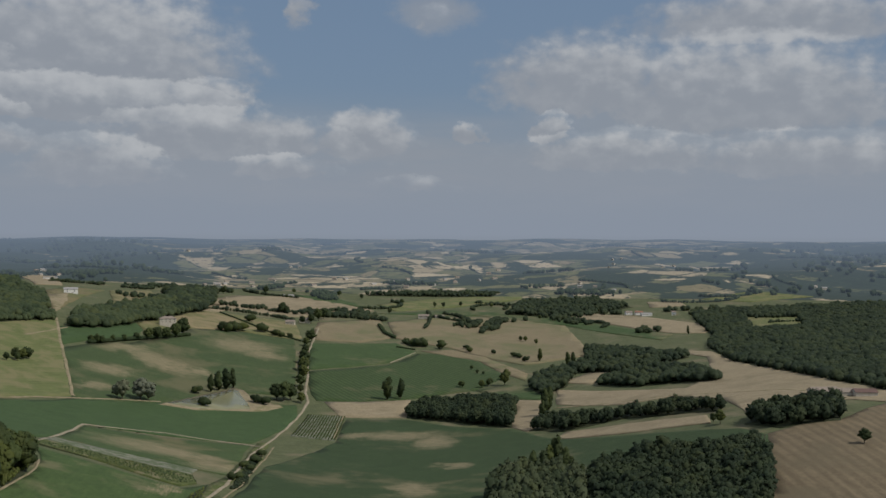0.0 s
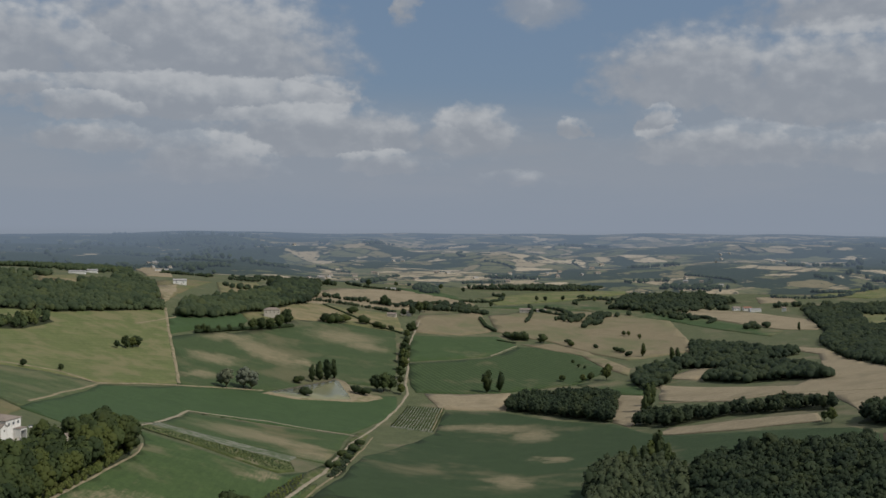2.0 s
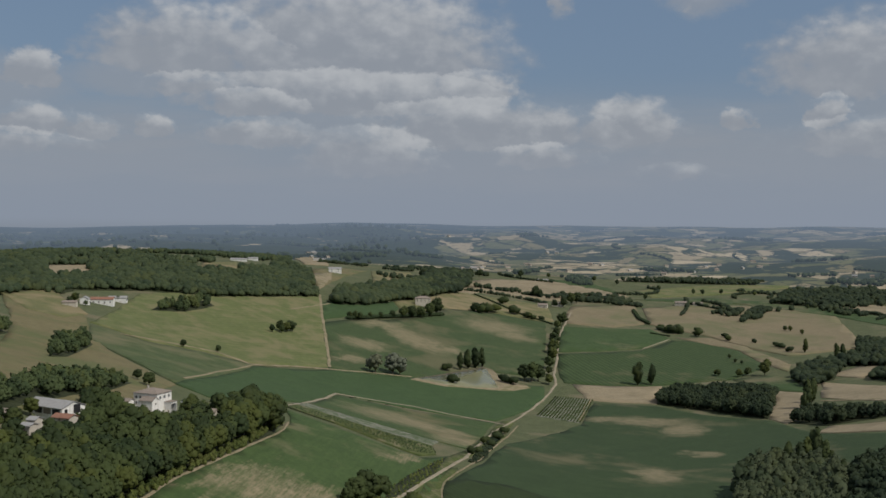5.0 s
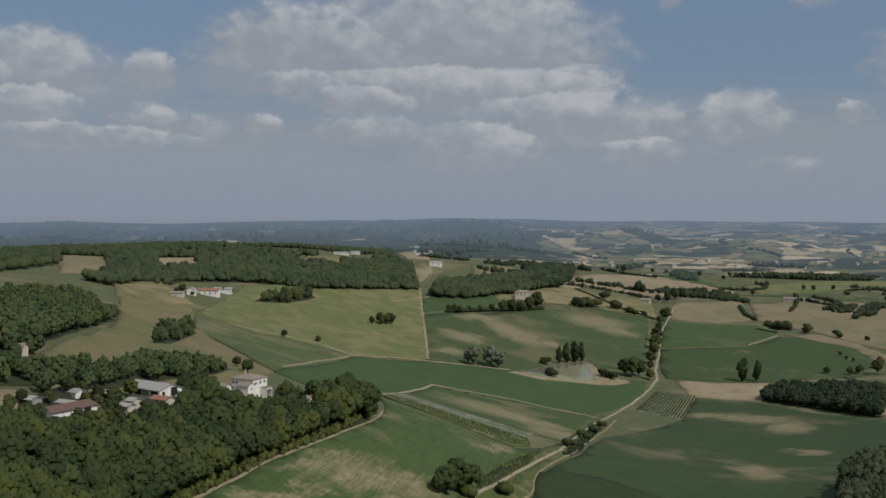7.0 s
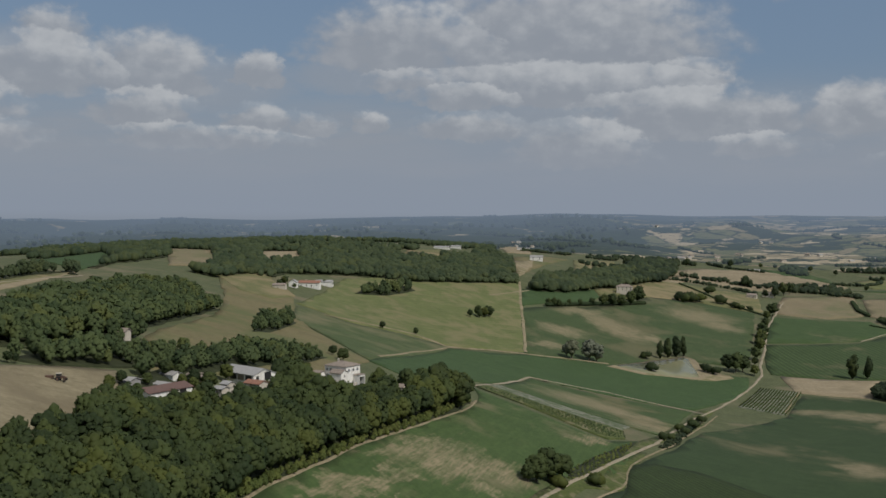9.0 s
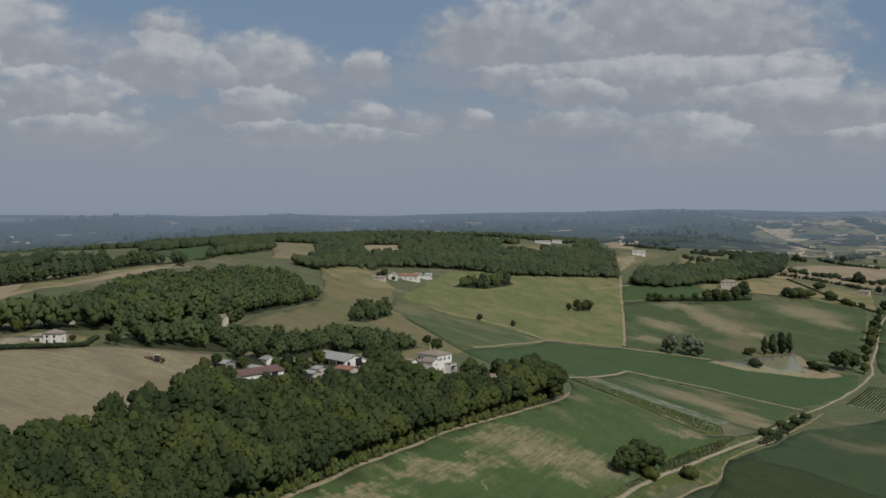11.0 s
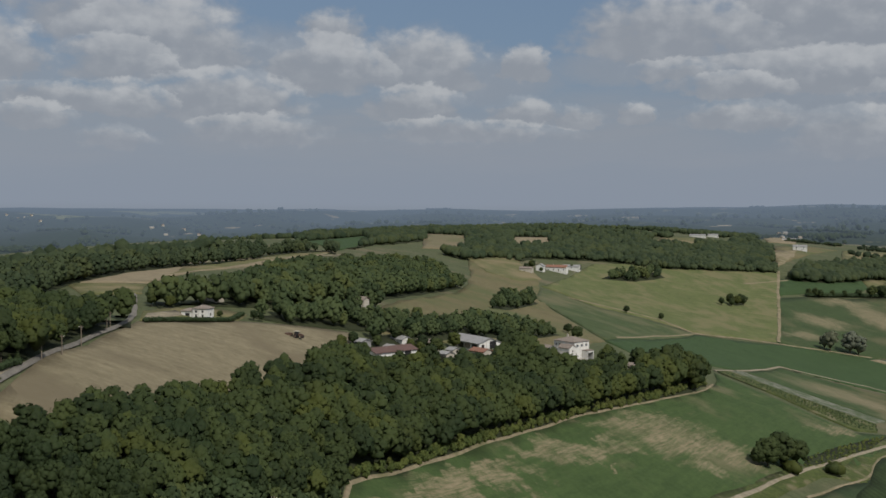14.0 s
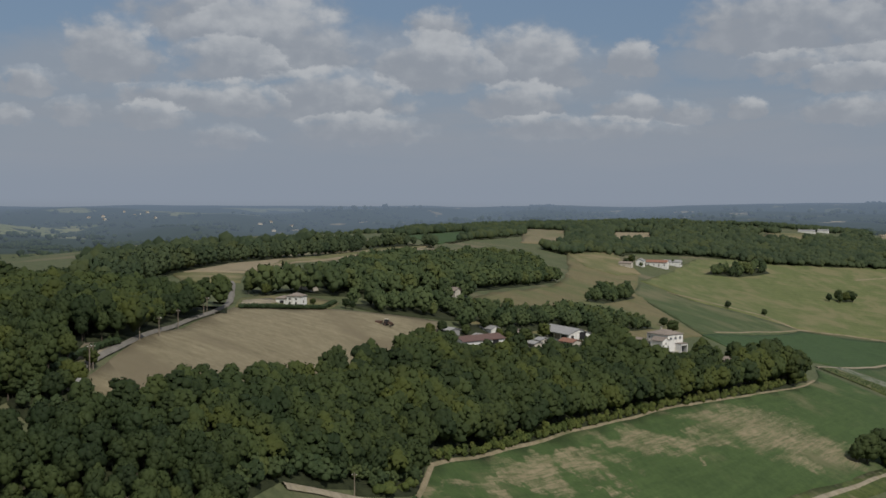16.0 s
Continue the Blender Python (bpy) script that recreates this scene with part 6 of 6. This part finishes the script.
# ---- buildings: place, turn, length, width, eaves and ridge rise ----
farmstead(-375.3, 450.9)
building('barn', 'long white barn with a brown sheet roof', (-313.3, 276.1, 125.5), 3, 10, 22, 3.0, 1.6, 'y', M_WALL, M_SHEET_BROWN, 0)
building('barn', 'open fronted white barn with a grey sheet roof', (-355.3, 358.2, 120.3), -4, 24, 13, 3.0, 2.3, 'x', M_WALL, M_SHEET, 0)
building('shed', 'low lean-to with a red tile roof', (-329.2, 348.8, 119.5), 5, 9, 6, 1.7, 1.2, 'x', M_WALL_OLD, M_TILE_RED, 0)
building('shed', 'small pale shed with a grey roof', (-317.9, 320.9, 120.5), 5, 5, 5, 2.9, 0.8, 'x', M_WALL_OLD, M_SHEET, 0)
building('shed', 'grey shed with a sheet roof', (-324.0, 330.3, 121.0), 5, 4, 5, 2.6, 1.0, 'x', M_WALL_OLD, M_SHEET, 0)
building('shed', 'grey sheet roofed shed among trees', (-331.0, 281.3, 128.5), 10, 8, 6, 2.2, 1.0, 'x', M_SHEET, M_SHEET, 0)
building('shed', 'grey roofed shed among trees', (-342.2, 312.1, 125.5), 5, 8, 5, 2.9, 1.2, 'x', M_WALL, M_SHEET, 0)
building('shed', 'low grey roofed shed beside a barn', (-328.0, 297.8, 125.0), 5, 9, 5, 2.2, 0.8, 'x', M_WALL_OLD, M_SHEET, 0)
building('shed', 'low tan roofed shed', (-345.7, 328.9, 123.5), 5, 10, 6, 1.9, 1.2, 'x', M_WALL_OLD, M_TILE, 0)
building('shed', 'small white outbuilding beside a farmhouse', (-379.0, 445.0), 5, 5, 5, 2.2, 1.0, 'x', M_WALL, M_TILE, 0)
building('ruin', 'pale stone ruin among trees', (-371.8, 508.7), 20, 5, 4, 2.9, 1.5, 'x', M_WALL_OLD, M_TILE, 0)
building('shed', 'small pale roofed garden shed', (-195.6, 91.8), 40, 3.4, 3, 1.7, 0.8, 'x', M_WALL_OLD, M_SHEET, 0)
building('shed', 'pale roofed building behind trees', (-386.7, 237.4), 30, 10, 6, 4, 1.6, 'x', M_WALL_OLD, M_TILE, 0)
building('shed', 'pale hut at a wood edge', (-403.5, 331.9), 20, 7, 5, 3.2, 1.4, 'x', M_WALL_OLD, M_TILE, 0)
building('house', 'stone farmhouse with a tiled roof', (-704.4, 1445.4, 86.5), 30, 24, 12, 6.5, 3.5, 'hip', M_WALL_OLD, M_TILE, 4)
building('shed', 'pale annexe below a farmhouse', (-692.8, 1453.5), 30, 12, 6, 4, 1.6, 'x', M_WALL, M_TILE, 0)
building('barn', 'white gabled farm building', (-802.8, 847.3), 30, 9, 8, 5.5, 2.5, 'y', M_WALL, M_SHEET, 0)
building('house', 'long farmhouse with a red tile roof', (-810.3, 870.4), 30, 24, 9, 5, 2.4, 'x', M_WALL, M_TILE_RED, 4)
building('barn', 'long grey roofed farm shed', (-820.0, 907.5), 30, 20, 9, 4, 1.8, 'x', M_WALL, M_SHEET, 0)
building('shed', 'low pale shed at a farm', (-792.5, 812.3), 30, 14, 8, 4, 1.6, 'x', M_WALL_OLD, M_TILE, 0)
building('barn', 'long white farm hall on a ridge', (-1047.0, 1436.4), 30, 26, 12, 3, 1.5, 'x', M_WALL, M_SHEET, 0)
building('barn', 'white farm hall on a ridge', (-1067.9, 1508.9), 30, 20, 12, 3.5, 1.5, 'x', M_WALL, M_SHEET, 0)
building('house', 'white house on a ridge', (-930.3, 1559.3), 30, 22, 10, 7, 2.5, 'x', M_WALL, M_SHEET, 2)
building('barn', 'low white farm hall on a far ridge', (-1305.8, 2104.3), 30, 30, 10, 4, 1.5, 'x', M_WALL, M_SHEET, 0)
building('barn', 'farm building with a brown tiled roof', (160.5, 999.0), 20, 26, 12, 5, 3, 'x', M_WALL_OLD, M_TILE, 0)
building('barn', 'long barn with a brown tiled roof', (178.5, 994.6), 10, 26, 10, 4, 3.0, 'x', M_WALL_OLD, M_TILE, 0)
building('house', 'pale farmhouse beside barns', (162.8, 982.5), 20, 20, 9, 5, 2, 'x', M_WALL, M_TILE, 2)
building('barn', 'barn with a brown roof', (195.8, 990.7), 10, 20, 12, 4, 2.5, 'x', M_WALL_OLD, M_SHEET_BROWN, 0)
building('house', 'white house in the valley', (-22.4, 2149.5), 20, 14, 9, 5, 2.5, 'x', M_WALL, M_TILE, 2)
building('house', 'white house with a red roof in the valley', (-3.1, 2149.0), 20, 16, 9, 5, 2.5, 'x', M_WALL, M_TILE_RED, 2)
building('barn', 'white hall in the valley', (9.3, 2130.4), 20, 22, 10, 4, 2, 'x', M_WALL, M_SHEET, 0)
building('house', 'white cottage in the valley', (69.0, 2145.1), 0, 8, 7, 6, 2, 'x', M_WALL, M_TILE, 0)
building('barn', 'low white roofed shed on a rise', (-770.0, 2176.0), 10, 24, 9, 3, 1.2, 'x', M_WALL, M_SHEET, 0)
building('house', 'house among trees by the lane', (-596.5, 1776.5), 10, 18, 10, 6, 2.5, 'x', M_WALL_OLD, M_TILE, 2)
building('house', 'pale house near the lane', (-606.5, 1729.0), 10, 16, 10, 5, 2.5, 'x', M_WALL_OLD, M_TILE, 2)
building('house', 'old farmhouse in fallow fields', (-426.0, 1999.1), 10, 22, 11, 6, 2.5, 'x', M_WALL_OLD, M_TILE, 2)
building('barn', 'old barn in fallow fields', (-396.6, 2023.5), 10, 18, 10, 4, 2.5, 'x', M_WALL_OLD, M_TILE, 0)
villa(-340.8, 213.5)
tractor(-322.8, 250.2)
vineyard((-350.3, 1021.2), (-370.2, 1136.3), (-304.2, 1019.4), (-331.2, 1150.3), 15)
pole(-253.3, 132.5, 5.8)
pole(-272.6, 144.8, 4.1)
pole(-304.8, 165.0, 2.9)
pole(-307.8, 167.3, 2.7)
pole(-209.1, 101.1, 3.5)
pole(-210.1, 102.2, 3.2)
pole(-243.4, 123.7, 1.7)
pole(-179.9, 159.5, 5.5)
hedge([(-325, 187), (-328, 195), (-333, 214), (-337, 228), (-350, 240)], 1.9, 2.2)
hedge([(-206, 91), (-214, 98), (-224, 106), (-235, 115)], 2.0, 2.4)
hedge([(-386, 1698), (-364, 1678), (-345, 1682)], 6, 8)
hedge([(-470, 1860), (-436, 1770), (-411, 1736)], 5, 6)
hedge([(-387, 1650), (-355, 1642)], 2, 3)
hedge([(-687, 1212), (-677, 1271), (-664, 1339), (-648, 1426)], 5, 5)
hedge([(-437, 1308), (-475, 1419), (-516, 1571), (-549, 1706)], 4, 4)
hedge([(-723, 1719), (-636, 1646), (-592, 1609), (-528, 1580)], 2.5, 3)
car(-372.1, 431.6, 5, M_IRON)
car(-370.4, 434.5, 5, M_WALL)
car(-398.0, 520.9, 60, M_WALL)

# ---- far country: tree lines, woods and hamlets ----
gen = np.random.default_rng(21)


def far_trees(name, count, near, far, low, high, mat, label):
    """Crooked tree lines and small woods, scattered over far country."""
    xs, ys, hs = [], [], []
    for n in range(count):
        r = near * (far / near) ** gen.uniform(0, 1)
        a = radians(gen.uniform(low, high))
        x, y = -math.sin(a) * r, math.cos(a) * r
        if gen.uniform() < 0.62:
            t, bend = gen.uniform(0, 6.28), gen.normal(0, 0.05)
            for i in range(int(gen.integers(14, 50))):
                xs.append(x), ys.append(y), hs.append(gen.uniform(4, 10))
                s = gen.uniform(3, 7)
                x, y, t = x + math.cos(t) * s, y + math.sin(t) * s, t + bend
        else:
            w, l, t = gen.uniform(20, 70), gen.uniform(40, 200), gen.uniform(0, 6.28)
            for i in range(int(w * l / 170)):
                u, v = gen.uniform(-l, l) / 2, gen.uniform(-w, w) / 2
                xs.append(x + math.cos(t) * u - math.sin(t) * v), ys.append(y + math.sin(t) * u + math.cos(t) * v), hs.append(gen.uniform(8, 14))
    x, y, h = np.array(xs), np.array(ys), np.array(hs)
    ok = (np.hypot(x, y) < 4800) & (np.hypot(x, y) > near * 0.97)
    joined_trees(name, "tiny", x[ok], y[ok], h[ok], mat, label, gen)


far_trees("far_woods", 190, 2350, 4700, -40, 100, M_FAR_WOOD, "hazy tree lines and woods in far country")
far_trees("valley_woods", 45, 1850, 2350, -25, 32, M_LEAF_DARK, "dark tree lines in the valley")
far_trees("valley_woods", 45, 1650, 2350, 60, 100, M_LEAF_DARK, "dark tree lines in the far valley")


def forest_mass(name, b0, b1, r0, r1, space, size, share, mat, label):
    """A wide forest between bearings and distances, with clearings."""
    n = int(radians(b1 - b0) * (r1 * r1 - r0 * r0) / 2 / space**2)
    a, r = np.radians(gen.uniform(b0, b1, n)), np.sqrt(gen.uniform(r0 * r0, r1 * r1, n))
    x, y = -np.sin(a) * r, np.cos(a) * r
    ok = np.array([noise.noise((p / 260, q / 260, 8.0)) + 0.4 * noise.noise((p / 90, q / 90, 2.0)) for p, q in zip(x, y)]) < share
    for bare in NO_TREES:
        ok &= ~inside(x, y, bare)
    joined_trees(name, "tiny", x[ok], y[ok], size * gen.uniform(0.7, 1.15, ok.sum()), mat, label, gen)


forest_mass("plateau_forest", 33, 66, 1450, 2420, 13, 11, 0.25, M_LEAF_RIDGE, "wide green forest with clearings on the plateau")
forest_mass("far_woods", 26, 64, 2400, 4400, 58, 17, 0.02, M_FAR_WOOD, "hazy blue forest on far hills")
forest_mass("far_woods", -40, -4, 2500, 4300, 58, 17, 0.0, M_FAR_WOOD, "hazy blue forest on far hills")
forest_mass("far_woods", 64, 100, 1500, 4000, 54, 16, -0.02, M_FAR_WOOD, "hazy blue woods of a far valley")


def hamlet(bearing, distance, count, spread):
    """Pale houses far off, each with walls and a roof."""
    for n in range(count):
        a, r = radians(bearing + gen.normal(0, spread)), distance * gen.uniform(0.96, 1.05)
        x, y = -math.sin(a) * r, math.cos(a) * r
        b = building("house", "small pale house in far country", (round(x, 1), round(y, 1)), gen.uniform(0, 90), gen.uniform(8, 15), gen.uniform(6, 8), gen.uniform(3, 5), 2.0, "x", M_WALL_OLD, M_TILE if gen.uniform() < 0.6 else M_SHEET, 0)
        b.location.z += float(far_relief(np.array([x]), np.array([y]))[0]) if r > 2440 else 0


hamlet(32.3, 2843, 3, 0.5)
hamlet(22.2, 2564, 5, 1.2)
hamlet(20.1, 2646, 6, 1.5)
hamlet(18.9, 3298, 2, 0.3)
hamlet(15.2, 2652, 5, 1.5)
hamlet(12.7, 2739, 4, 1.2)
hamlet(10.8, 2749, 3, 0.8)
hamlet(3.0, 2650, 4, 0.8)
hamlet(-1.6, 3283, 2, 0.6)
hamlet(1.8, 3174, 2, 0.8)
hamlet(7.0, 3070, 2, 1)
hamlet(-8.8, 2774, 3, 0.8)
hamlet(64.7, 3491, 6, 0.8)
hamlet(74.5, 3841, 5, 0.5)
hamlet(72.3, 3909, 4, 0.8)
hamlet(31.9, 2836, 2, 0.4)
hamlet(25.5, 3663, 2, 0.8)
hamlet(8.6, 2759, 4, 1)
hamlet(0.6, 3373, 2, 0.5)
